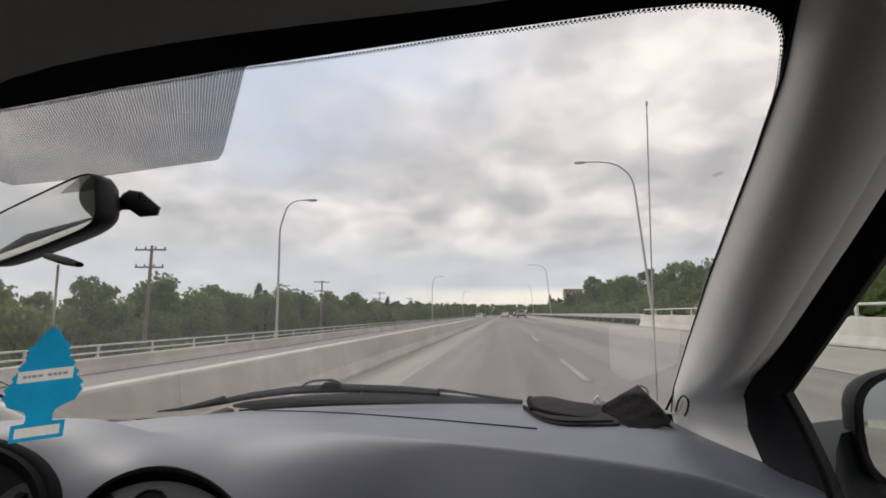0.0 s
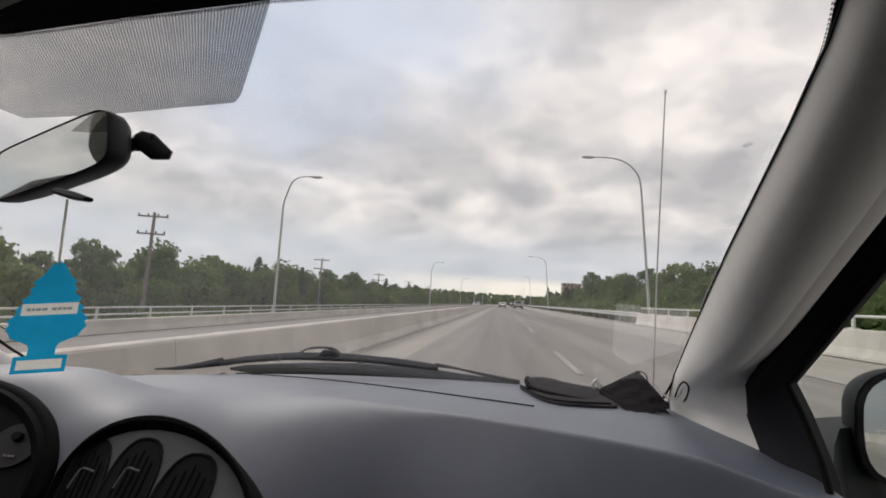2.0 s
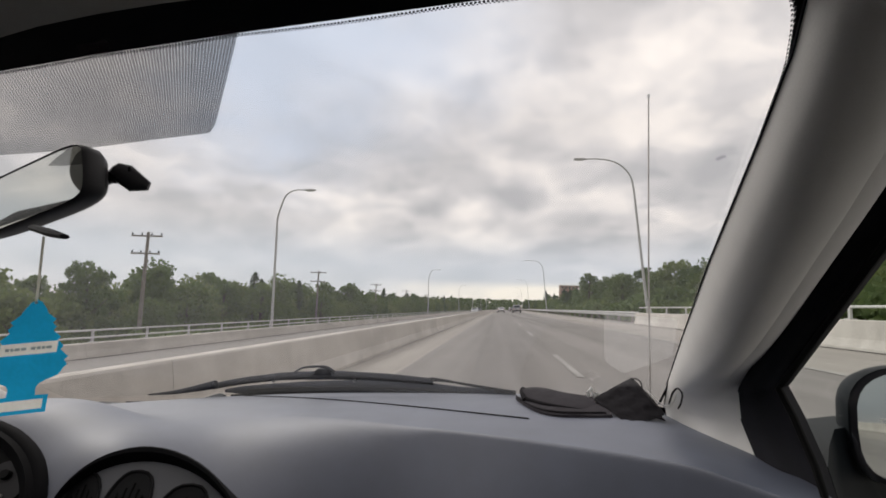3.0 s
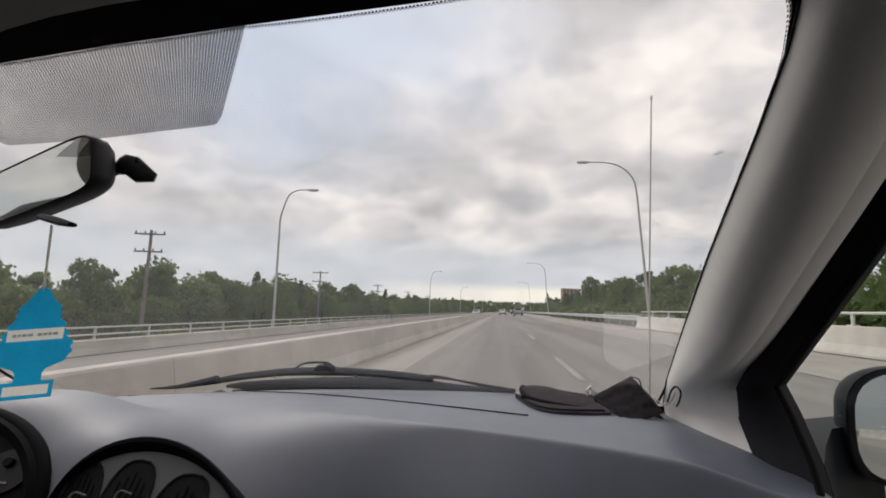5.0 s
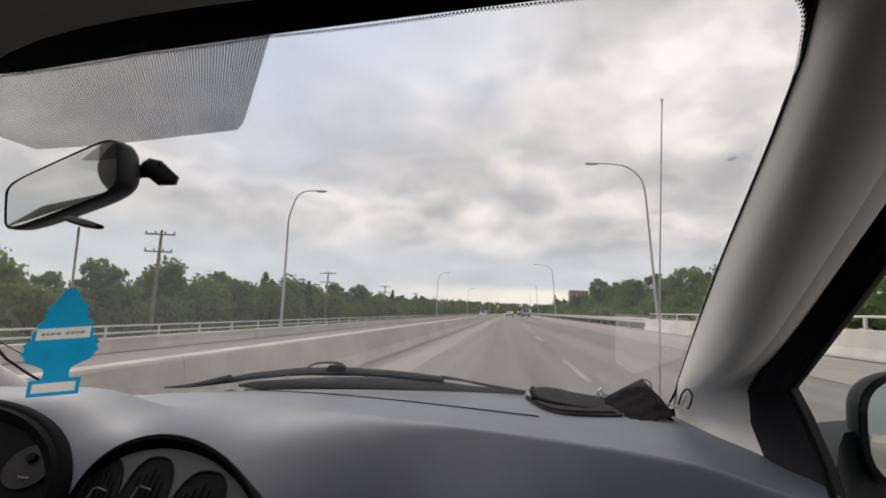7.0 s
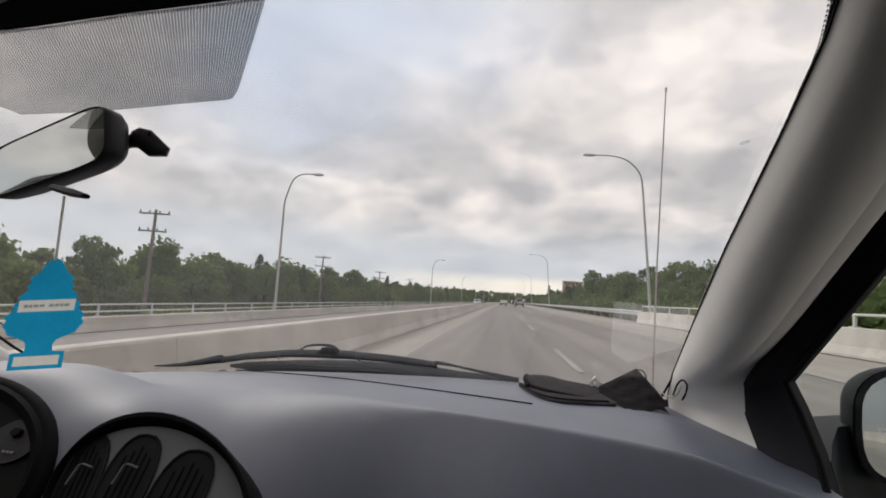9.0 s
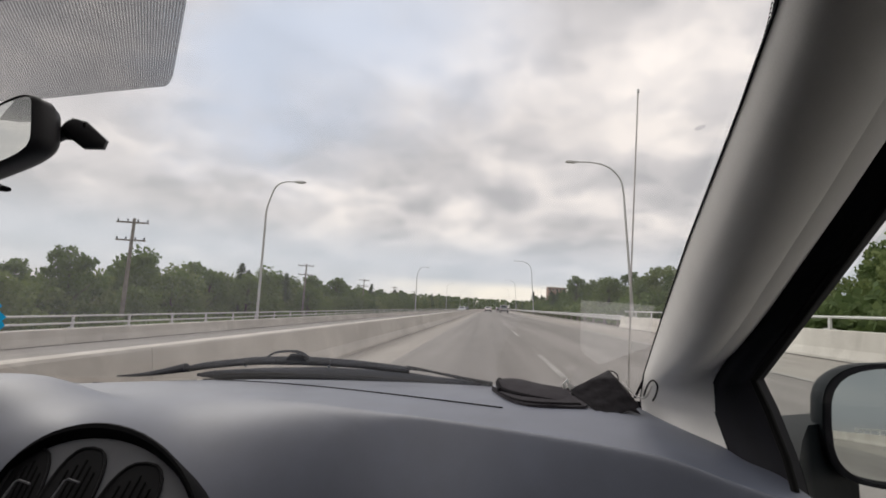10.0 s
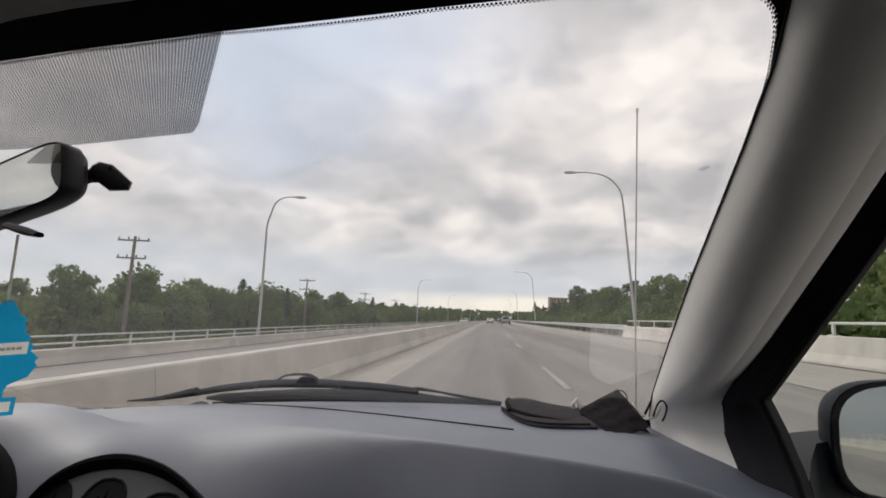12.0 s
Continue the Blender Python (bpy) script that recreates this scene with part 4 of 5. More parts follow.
# dotted shade band behind the mirror
SHADE_TOP = [(-0.215, 1.389), (-0.10, 1.394), (0.0, 1.399), (0.10, 1.4035), (0.194, 1.403)]
SHADE_LOW = [(-0.158, 1.358), (-0.130, 1.350), (-0.035, 1.3545), (0.05, 1.3593), (0.118, 1.3622)]
bm = bmesh.new()
uvs = bm.loops.layers.uv.new("uv")
cols = []
for i in range(97):
    s = i / 96
    t, l = lerp_path([(x, 0, z) for x, z in SHADE_TOP], s), lerp_path([(x, 0, z) for x, z in SHADE_LOW], s)
    q = min(1.0, max(0.0, (s - 0.975) / 0.025))
    l = l.lerp(t, 0.10 * (1 - math.sqrt(1 - q * q)))
    cols.append([(t.lerp(l, j / 10).x, t.lerp(l, j / 10).z) for j in range(11)])
vv = [[bm.verts.new(on_glass(x, z, 0.0032)) for x, z in c] for c in cols]
for i in range(96):
    for j in range(10):
        f = bm.faces.new((vv[i][j], vv[i + 1][j], vv[i + 1][j + 1], vv[i][j + 1]))
        for loop, (a, b) in zip(f.loops, ((i, j), (i + 1, j), (i + 1, j + 1), (i, j + 1))):
            loop[uvs].uv = (a / 96 * 0.31, b / 10 * 0.10)
part("dotted_shade", bm, M_DOTS, windscreen, "dotted dark sun shade print")

# faint reflection in the lower corner, painted as a pale hazy sheet
bm = bmesh.new()
REFLECTION = [(0.517, 1.208), (0.599, 1.206), (0.629, 1.151), (0.586, 1.111), (0.556, 1.128), (0.545, 1.140)]
bm.faces.new([bm.verts.new(on_glass(x, z, 0.004)) for x, z in REFLECTION])
reflection = part("reflection_patch", bm, M_REFLECTION, windscreen, "faint pale windscreen reflection painted as a translucent patch", smooth=False)
reflection.visible_shadow = False

bm = bmesh.new()
bm.faces.new([bm.verts.new(on_glass(0.545 + a, 1.330 + b, 0.004)) for a, b in ((-0.003, 0.0), (0.0, -0.001), (0.004, 0.0005), (0.002, 0.0015), (-0.001, 0.0012))])
smudge = part("smudge", bm, M_SMUDGE, windscreen, "small dull smudge", smooth=False)
smudge.visible_shadow = False

# roof lining and its dark front edge
def liner(u, v):
    x = -0.70 + 1.42 * u
    front = 0.283 + 0.058 * math.exp(-(max(x, -0.16) + 0.03) / 0.15) - 0.75 * max(0.0, x - 0.33) ** 2 - 0.5 * max(0.0, -0.2 - x) ** 2
    y = front + (-2.2 - front) * v
    z = 1.391 + 0.030 * smooth01(0, 0.25, v) - 0.05 * smooth01(0.55, 0.72, abs(x)) + 0.02 * x
    return (x, y, z)


part("roof_lining", slab(bmesh.new(), liner, 28, 24, (0, 0, 0.02)), M_LINER, car, "grey-beige cloth roof lining")
bm = bmesh.new()
slab(bm, lambda u, v: (-0.74 + 1.48 * u, 0.29 - 0.33 * (-0.74 + 1.48 * u) ** 2 - 2.45 * v, 1.450 + 0.03 * math.sin(math.pi * v) - 0.05 * (2 * u - 1) ** 4), 12, 12, (0, 0, 0.01))
part("roof_skin", bm, M_CARPAINT, car)

# front pillar trim
PW = [(0.533, 0.262, 1.400), (0.550, 0.325, 1.363), (0.561, 0.384, 1.335), (0.588, 0.543, 1.262), (0.621, 0.71, 1.185), (0.657, 0.892, 1.096), (0.681, 0.985, 1.045), (0.71, 1.04, 0.93)]
PS = [(0.700, 0.33, 1.478), (0.712, 0.42, 1.404), (0.714, 0.5025, 1.3346), (0.715, 0.60, 1.2525), (0.715, 0.70, 1.169), (0.715, 0.775, 1.110), (0.715, 0.765, 1.055), (0.715, 0.655, 0.945)]
# section of the trim: share of the width (upper end, lower end) and height of the rounded ridge
PROFILE = [(0.0, 0.0, 0.0), (0.06, 0.06, 0.015), (0.13, 0.13, 0.028), (0.23, 0.22, 0.039), (0.35, 0.31, 0.0465), (0.47, 0.42, 0.049), (0.59, 0.54, 0.0465), (0.70, 0.67, 0.036), (0.85, 0.83, 0.017), (1.0, 1.0, -0.004)]


def pillar(u, v):
    a, b = lerp_path(PW, u), lerp_path(PS, u)
    run = (lerp_path(PW, min(1, u + 0.1)) - lerp_path(PW, max(0, u - 0.1))).normalized()
    side = (Vector((-1, 0, 0)) + run * run.x).normalized()
    under = side.cross(run)
    under = (under if under.z < 0 else -under) * 1.18 + side * 0.22
    under = under.lerp(Vector((-0.55, -0.80, -0.15)), smooth01(0.45, 0.80, u))
    k = v * (len(PROFILE) - 1)
    i = min(int(k), len(PROFILE) - 2)
    t = k - i
    q = [PROFILE[max(0, i - 1)], PROFILE[i], PROFILE[i + 1], PROFILE[min(len(PROFILE) - 1, i + 2)]]
    w0, w1, h = (0.5 * (2 * q[1][j] + (q[2][j] - q[0][j]) * t + (2 * q[0][j] - 5 * q[1][j] + 4 * q[2][j] - q[3][j]) * t * t + (3 * q[1][j] - q[0][j] - 3 * q[2][j] + q[3][j]) * t ** 3) for j in range(3))
    p = a.lerp(b, w0 + (w1 - w0) * smooth01(0.15, 0.70, u))
    return p + under * h * (1 - 0.7 * smooth01(0.55, 1.0, u))


front_pillar = part("front_pillar", slab(bmesh.new(), pillar, 48, 36, (0.03, 0.03, 0.0)), M_TRIM, car, "pale grey moulded pillar trim")
part("pillar_gasket", tube(bmesh.new(), [Vector(p) + Vector((-0.0006, -0.001, 0.0)) for p in PW], 0.0009, 6), M_RUBBER, front_pillar, "thin black gasket")

# door frame: seal, window frame, glass
WIN = [(0.721, 0.278, 1.475), (0.729, 0.408, 1.366), (0.731, 0.498, 1.291), (0.731, 0.591, 1.2127), (0.731, 0.683, 1.1355), (0.731, 0.7005, 1.1205), (0.731, 0.670, 1.090), (0.731, 0.636, 1.047), (0.731, 0.593, 0.965)]
SEA = [(0.713, 0.32, 1.487), (0.714, 0.42, 1.404), (0.715, 0.5025, 1.3346), (0.715, 0.604, 1.2492), (0.715, 0.7603, 1.1227), (0.715, 0.790, 1.095), (0.715, 0.7875, 1.078), (0.715, 0.7172, 1.0066), (0.715, 0.655, 0.945)]
door = part("door", box(bmesh.new(), (0.76, -0.25, 0.72), (0.07, 1.75, 0.5), bevel=0.02), M_DASH_DARK, car, "closed front passenger door")


def frame_face(u, v):
    a, b = lerp_path(SEA, u), lerp_path(WIN, u)
    p = a.lerp(b, v)
    ridge = 0.004 * math.sin(math.pi * min(1, v * 2.1)) - 0.006 * math.sin(math.pi * max(0, (v - 0.45) / 0.55))
    return p + Vector((-0.75, -0.6, 0.0)) * ridge


part("window_frame", slab(bmesh.new(), frame_face, 40, 12, (0.02, 0.02, 0)), M_RUBBER, door, "black window frame")
part("door_seal", tube(bmesh.new(), [Vector(p) + Vector((0.006, -0.003, 0)) for p in SEA], 0.0070, 8), M_RUBBER, door, "black rubber door seal")
part("glass_channel", tube(bmesh.new(), [Vector(p) + Vector((-0.006, -0.006, 0)) for p in WIN], 0.004, 8), M_BLACK, door)
part("window_sill", box(bmesh.new(), (0.745, -0.25, 0.975), (0.035, 1.66, 0.03), bevel=0.008), M_RUBBER, door)
bm = bmesh.new()
prism(bm, [(0.752, 0.72, 1.125), (0.752, 0.25, 1.50), (0.752, -1.1, 1.45), (0.752, -1.1, 0.95), (0.752, 0.60, 0.96)], (0.004, 0, 0))
side_glass = part("window_glass", bm, M_SIDEGLASS, door, smooth=False)
side_glass.visible_shadow = False

# door mirror
dm = part("door_mirror", bmesh.new(), M_CARPAINT, car, "dark door mirror")
bm = bmesh.new()
MC, MW, MH = Vector((0.972, 0.79, 1.066)), 0.104, 0.083


def mirror_ring(scale_w, scale_h, back, n=28, power=3.2, tilt=0.0):
    pts = []
    for k in range(n):
        t = 2 * math.pi * k / n
        c, s = math.cos(t), math.sin(t)
        x = MW * scale_w * abs(c) ** (2 / power) * (1 if c > 0 else -1)
        z = MH * scale_h * abs(s) ** (2 / power) * (1 if s > 0 else -1)
        pts.append(MC + Vector((x, back - 0.10 * x + 0.05 * z + tilt * (-0.12 * x + 0.035 * z), z + 0.08 * x)))
    return pts


loft(bm, [mirror_ring(0.90, 0.90, 0.030), mirror_ring(0.92, 0.92, 0.0), mirror_ring(0.99, 0.99, 0.0), mirror_ring(1.0, 1.0, 0.008), mirror_ring(0.95, 0.97, 0.03), mirror_ring(0.80, 0.86, 0.06), mirror_ring(0.50, 0.55, 0.08)])
part("housing", bm, M_CARPAINT, dm, "dark painted mirror housing")
part("rim", loft(bmesh.new(), [mirror_ring(0.985, 0.985, -0.004), mirror_ring(0.915, 0.915, -0.006), mirror_ring(0.90, 0.90, 0.020), mirror_ring(0.985, 0.985, 0.008)], caps=False), M_RUBBER, dm, "black mirror rim")
part("mirror_glass", loft(bmesh.new(), [mirror_ring(0.905, 0.905, 0.006, tilt=1.0), mirror_ring(0.905, 0.905, 0.011, tilt=1.0)]), M_MIRROR, dm, "silvered mirror glass", smooth=False)
bm = bmesh.new()
loft(bm, [[(0.756, y, z) for y, z in ((0.56, 0.84), (0.90, 0.84), (0.90, 1.025), (0.66, 1.040))], [(0.80, y, z) for y, z in ((0.69, 0.85), (0.91, 0.85), (0.91, 1.034), (0.73, 1.046))], [(0.85, y, z) for y, z in ((0.77, 0.87), (0.91, 0.87), (0.91, 1.042), (0.80, 1.054))], [(0.93, y, z) for y, z in ((0.82, 0.93), (0.91, 0.93), (0.91, 1.055), (0.83, 1.064))]])
part("foot", bm, M_CARPAINT, dm, "painted mirror foot")

# dashboard
def crease_y(x):
    """Where the top of the dashboard turns down into its front."""
    return min(0.947 - 0.383 * x + 0.177 * x * x - 0.468 * x ** 3, 1.24 - 0.33 * x * x)


def dash_z(x, y):
    yf = 1.30 - 0.33 * x * x
    z = 0.980 + 0.066 * x + 0.018 * math.sin(math.pi * min(1, max(0, (yf - y) / 0.6)))
    start = crease_y(x)
    lean = 1.6 * smooth01(-0.20, 0.20, x) + 1.6 * smooth01(0.36, 0.66, x)
    turn = 0.007 + 0.12 * (1 - smooth01(-0.06, 0.32, x))
    if y < start:
        d = start - y
        z -= lean * (d * d / (2 * turn) if d < turn else d - turn / 2)
    z -= 0.016 * smooth01(0.60, 0.71, x)
    z += 0.026 * (1 - smooth01(0.0, 0.25, x)) * (1 - smooth01(0.72, 0.98, y))
    # swell over the instruments
    z += 0.040 * (1 - smooth01(0.45, 1.0, math.hypot((x + 0.50) / 0.34, (y - 0.80) / 0.20)))
    fall = 1.0 + (y - 0.703 + 0.24 * smooth01(0.0, 0.32, x)) / 0.8
    h = min(1, max(0, 0.5 + (fall - z) / 0.07))
    z = fall + (z - fall) * h - 0.035 * h * (1 - h)
    return z


def dash(u, v):
    """Rows from the windscreen to the crease, close rows round it, then down the front."""
    x = -0.74 + 1.472 * u
    yf, yc = 1.30 - 0.33 * x * x, crease_y(x)
    if v < 0.4:
        y = yf + (yc + 0.010 - yf) * v / 0.4
    elif v < 0.6:
        y = yc + 0.010 - 0.036 * (v - 0.4) / 0.2
    else:
        y = yc - 0.026 + (0.36 - yc + 0.026) * (v - 0.6) / 0.4
    return (x, y, dash_z(x, y))


dashboard = part("dashboard", slab(bmesh.new(), dash, 96, 120, (0, 0, -0.03)), M_DASH, car, "dark grey grained plastic dashboard")
part("dash_front", box(bmesh.new(), (0, 0.42, 0.52), (1.42, 0.12, 0.40), bevel=0.02), M_DASH, dashboard)
bm = bmesh.new()
tube(bm, [(x, y, dash_z(x, y) + 0.0006) for x, y in ((-0.26 + 0.80 * k / 30, 1.117 - 0.53 * (-0.26 + 0.80 * k / 30)) for k in range(27))], 0.0016, 6)
part("panel_gap", bm, M_BLACK, dashboard, "thin dark panel gap")

# round vent pod on the centre stack: a tilted plane through (x, 0.698, 1.0)
PU, PV = Vector((1, 0, 0)), Vector((0, 0.8, 1.0)).normalized()
PN = PU.cross(PV) * 1.0
PN = -PN if PN.y > 0 else PN


def on_pod(u, v, lift=0.0):
    return Vector((0, 0.698, 1.0)) + PU * u + PV * v + PN * lift


def pod_ring(cu, cv, a, b, lift, n=48, skew=0.0):
    """An oval on the pod's plane; skew leans it sideways as it rises."""
    ring = []
    for k in range(n):
        c, s = a * math.cos(2 * math.pi * k / n), b * math.sin(2 * math.pi * k / n)
        ring.append(on_pod(cu + c + skew * s, cv + s, lift))
    return ring


def pod_oval(grow, lift):
    return pod_ring(-0.0355 - grow, -0.130 + 0.4 * grow, 0.139 - 0.35 * grow, 0.126 - 1.6 * grow, lift, skew=-0.455 + 8 * grow)


pod = part("vent_pod", loft(bmesh.new(), [pod_oval(0.015, -0.06), pod_oval(0.015, 0.004)]), M_SILVER, dashboard, "silver-grey round vent panel")
part("pod_rim", loft(bmesh.new(), [pod_oval(0.0, -0.06), pod_oval(0.0, 0.010), pod_oval(0.003, 0.016), pod_oval(0.008, 0.016), pod_oval(0.014, 0.008), pod_oval(0.016, -0.04)], caps=False), M_HOOD, pod, "black raised rim")


def vent_outline(cu, cv, w, h, slant, lift, n=24):
    pts = []
    for k in range(n):
        t = 2 * math.pi * k / n
        c, s = math.cos(t), math.sin(t)
        u = w * abs(c) ** 0.75 * (1 if c > 0 else -1)
        v = h * abs(s) ** 0.75 * (1 if s > 0 else -1)
        pts.append(on_pod(cu + u + slant * v, cv + v, lift))
    return pts


for cu, cv, w, slant in ((-0.1515, -0.114, 0.027, -0.18), (-0.0915, -0.107, 0.0325, -0.05), (-0.0165, -0.119, 0.0365, 0.03)):
    vent = part("vent", loft(bmesh.new(), [vent_outline(cu, cv, w + 0.002, 0.073, slant, 0.003), vent_outline(cu, cv, w + 0.002, 0.073, slant, 0.0062), vent_outline(cu, cv, w, 0.071, slant, 0.0066), vent_outline(cu, cv, w - 0.002, 0.069, slant, 0.0045)]), M_VENT, pod, "dark oval air vent")
    for k in range(-2, 3):
        bm = bmesh.new()
        tube(bm, [on_pod(cu + 0.27 * w * k + slant * d, cv + d, 0.0046) for d in (-0.055, 0, 0.056 - 0.007 * abs(k))], 0.0014, 6)
        part("vane", bm, M_BLACK, vent)
    if cu < -0.05:
        bm = bmesh.new()
        tube(bm, [on_pod(cu - 0.013, cv + 0.004, 0.010), on_pod(cu - 0.009, cv + 0.027, 0.013), on_pod(cu - 0.005, cv + 0.0295, 0.013), on_pod(cu + 0.010, cv + 0.027, 0.012)], 0.0013, 8)
        part("vent_knob", bm, M_SILVER, vent, "small grey vent lever")

# instrument hood in front of the driver
hood = part("instrument_hood", loft(bmesh.new(), [pod_ring(-0.432, -0.134, 0.225, 0.155, -0.05), pod_ring(-0.432, -0.134, 0.225, 0.155, 0.004), pod_ring(-0.432, -0.134, 0.216, 0.147, 0.011), pod_ring(-0.432, -0.134, 0.204, 0.136, 0.004), pod_ring(-0.432, -0.134, 0.200, 0.132, -0.02)], caps=False), M_HOOD, dashboard, "black instrument hood")
part("hood_lip", tube(bmesh.new(), pod_ring(-0.432, -0.134, 0.224, 0.154, -0.006, 64), 0.012, 12, closed=True), M_HOOD, hood, "charcoal rounded surround")
part("instrument_face", loft(bmesh.new(), [pod_ring(-0.432, -0.134, 0.206, 0.138, -0.04), pod_ring(-0.432, -0.134, 0.206, 0.138, 0.0)]), M_BLACK, hood, "dark instrument face")
gauge = part("small_gauge", loft(bmesh.new(), [pod_ring(-0.283, -0.064, 0.036, 0.031, -0.002, 24), pod_ring(-0.283, -0.064, 0.036, 0.031, 0.004, 24)]), M_MOULDED, hood, "small grey gauge")
part("gauge_hub", loft(bmesh.new(), [pod_ring(-0.284, -0.054, 0.008, 0.007, 0.003, 12), pod_ring(-0.284, -0.054, 0.007, 0.006, 0.010, 12)]), M_BLACK, gauge)
bm = bmesh.new()
for k in range(3):
    prism(bm, [on_pod(-0.285 + 0.006 * k + a, -0.081 + 0.5 * b, 0.0045) for a, b in ((0, 0), (0.004, 0), (0.004, 0.005), (0, 0.005))], PN * 0.002)
part("gauge_marks", bm, M_PAINT, gauge, "pale unreadable marks", smooth=False)

# rear-view mirror

RL, RR = Vector((-0.223, 0.523, 1.293)), Vector((-0.023, 0.454, 1.3296))
RC = (RL + RR) / 2
ru = (RR - RL).normalized()
rn = Vector((ru.y, -ru.x, -0.03)).normalized()
rv = ru.cross(-rn).normalized()
rv = rv if rv.z > 0 else -rv


def rear_ring(a, b, out, n=40, power=4.6, shift=0.002):
    pts = []
    for k in range(n):
        t = 2 * math.pi * k / n
        c, s = math.cos(t), math.sin(t)
        pts.append(RC + ru * (shift + a * abs(c) ** (2 / power) * (1 if c > 0 else -1)) + rv * b * abs(s) ** (2 / power) * (1 if s > 0 else -1) + rn * out)
    return pts


mirror = part("rear_view_mirror", loft(bmesh.new(), [rear_ring(0.1075, 0.0278, 0.0035, power=6, shift=0.004), rear_ring(0.1095, 0.0295, 0.0062, power=6, shift=0.0035), rear_ring(0.1118, 0.0315, 0.004, power=5.5), rear_ring(0.1125, 0.0322, -0.003, power=5), rear_ring(0.1110, 0.0312, -0.013, power=5), rear_ring(0.1040, 0.0275, -0.022, power=4.6), rear_ring(0.090, 0.0205, -0.028, power=4.2), rear_ring(0.05, 0.010, -0.031, power=3)]), M_MOULDED, car, "black rear-view mirror")
part("mirror_glass", loft(bmesh.new(), [rear_ring(0.1080, 0.0282, 0.0030, power=6, shift=0.004), rear_ring(0.1080, 0.0282, 0.0048, power=6, shift=0.004)]), M_MIRROR, mirror, "silvered mirror glass", smooth=False)
stem_end = Vector((-0.021, 0.489, 1.333))
ball = RC - rn * 0.024 + ru * 0.060
part("arm", tube(bmesh.new(), [ball, ball.lerp(stem_end, 0.5), ball.lerp(stem_end, 0.8), stem_end], [0.010, 0.0075, 0.006, 0.0085], 12), M_MOULDED, mirror)
bm = bmesh.new()
BOOT = [(-0.0240, 0.4827, 1.3370), (-0.0217, 0.4833, 1.3414), (-0.0167, 0.4860, 1.3465), (-0.0077, 0.4935, 1.3458), (0.0054, 0.5078, 1.3307), (0.0028, 0.5081, 1.3221), (-0.0111, 0.4982, 1.3187), (-0.0212, 0.4876, 1.3280)]
mid_boot = sum((Vector(p) for p in BOOT), Vector()) / len(BOOT)
deep = Vector((-0.62, 0.76, 0.18)).normalized()
loft(bm, [[mid_boot.lerp(Vector(p), k) + deep * d for p in BOOT] for k, d in ((0.72, -0.009), (0.92, -0.007), (1.0, -0.002), (1.0, 0.006), (0.86, 0.014), (0.5, 0.020))])
boot = part("mount", bm, M_MOULDED, mirror, "charcoal windscreen mount")
slot = mid_boot.lerp(Vector(BOOT[3]), 0.62) - deep * 0.0085
part("mount_slot", box(bmesh.new(), slot, (0.0016, 0.003, 0.005), bevel=0.0004), M_BLACK, boot)
lever_top = Vector((-0.068, 0.452, 1.271))
bm = bmesh.new()
tube(bm, [lever_top, lever_top.lerp(Vector((-0.006, 0.42, 1.259)), 0.6), Vector((-0.003, 0.419, 1.259))], [0.006, 0.0065, 0.004], 8, squash=0.6)
part("dip_lever", bm, M_DASH_DARK, mirror, "small black dip lever")

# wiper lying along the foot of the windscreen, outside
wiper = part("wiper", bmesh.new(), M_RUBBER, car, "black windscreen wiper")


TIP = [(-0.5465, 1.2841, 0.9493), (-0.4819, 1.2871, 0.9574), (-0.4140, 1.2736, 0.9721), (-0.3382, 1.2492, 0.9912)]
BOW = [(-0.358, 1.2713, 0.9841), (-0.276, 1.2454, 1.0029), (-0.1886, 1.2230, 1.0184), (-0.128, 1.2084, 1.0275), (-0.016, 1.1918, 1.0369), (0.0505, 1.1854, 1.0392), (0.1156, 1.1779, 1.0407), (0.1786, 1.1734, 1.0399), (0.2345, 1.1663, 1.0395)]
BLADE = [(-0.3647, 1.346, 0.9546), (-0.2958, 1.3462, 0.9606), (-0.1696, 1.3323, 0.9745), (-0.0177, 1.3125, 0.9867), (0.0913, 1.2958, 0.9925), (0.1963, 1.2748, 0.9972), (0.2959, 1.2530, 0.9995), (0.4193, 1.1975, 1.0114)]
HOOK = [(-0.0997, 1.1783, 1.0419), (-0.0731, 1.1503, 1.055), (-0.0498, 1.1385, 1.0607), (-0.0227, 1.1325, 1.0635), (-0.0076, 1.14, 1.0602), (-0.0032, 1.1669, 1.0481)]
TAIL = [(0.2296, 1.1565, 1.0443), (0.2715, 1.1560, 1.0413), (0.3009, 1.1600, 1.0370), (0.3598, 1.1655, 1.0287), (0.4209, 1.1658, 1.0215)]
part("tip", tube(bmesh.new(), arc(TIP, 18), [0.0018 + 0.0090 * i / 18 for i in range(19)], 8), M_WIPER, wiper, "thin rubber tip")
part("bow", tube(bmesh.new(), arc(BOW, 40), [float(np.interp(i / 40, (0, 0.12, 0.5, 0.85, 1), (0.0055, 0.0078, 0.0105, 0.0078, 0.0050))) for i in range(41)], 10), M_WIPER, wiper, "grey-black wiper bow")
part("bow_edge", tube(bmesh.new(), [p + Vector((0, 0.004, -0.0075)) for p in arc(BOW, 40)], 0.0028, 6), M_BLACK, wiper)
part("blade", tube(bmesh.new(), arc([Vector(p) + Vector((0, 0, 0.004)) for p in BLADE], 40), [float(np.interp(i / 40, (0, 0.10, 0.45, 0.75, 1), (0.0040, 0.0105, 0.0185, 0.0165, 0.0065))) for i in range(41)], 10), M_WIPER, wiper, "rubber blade")
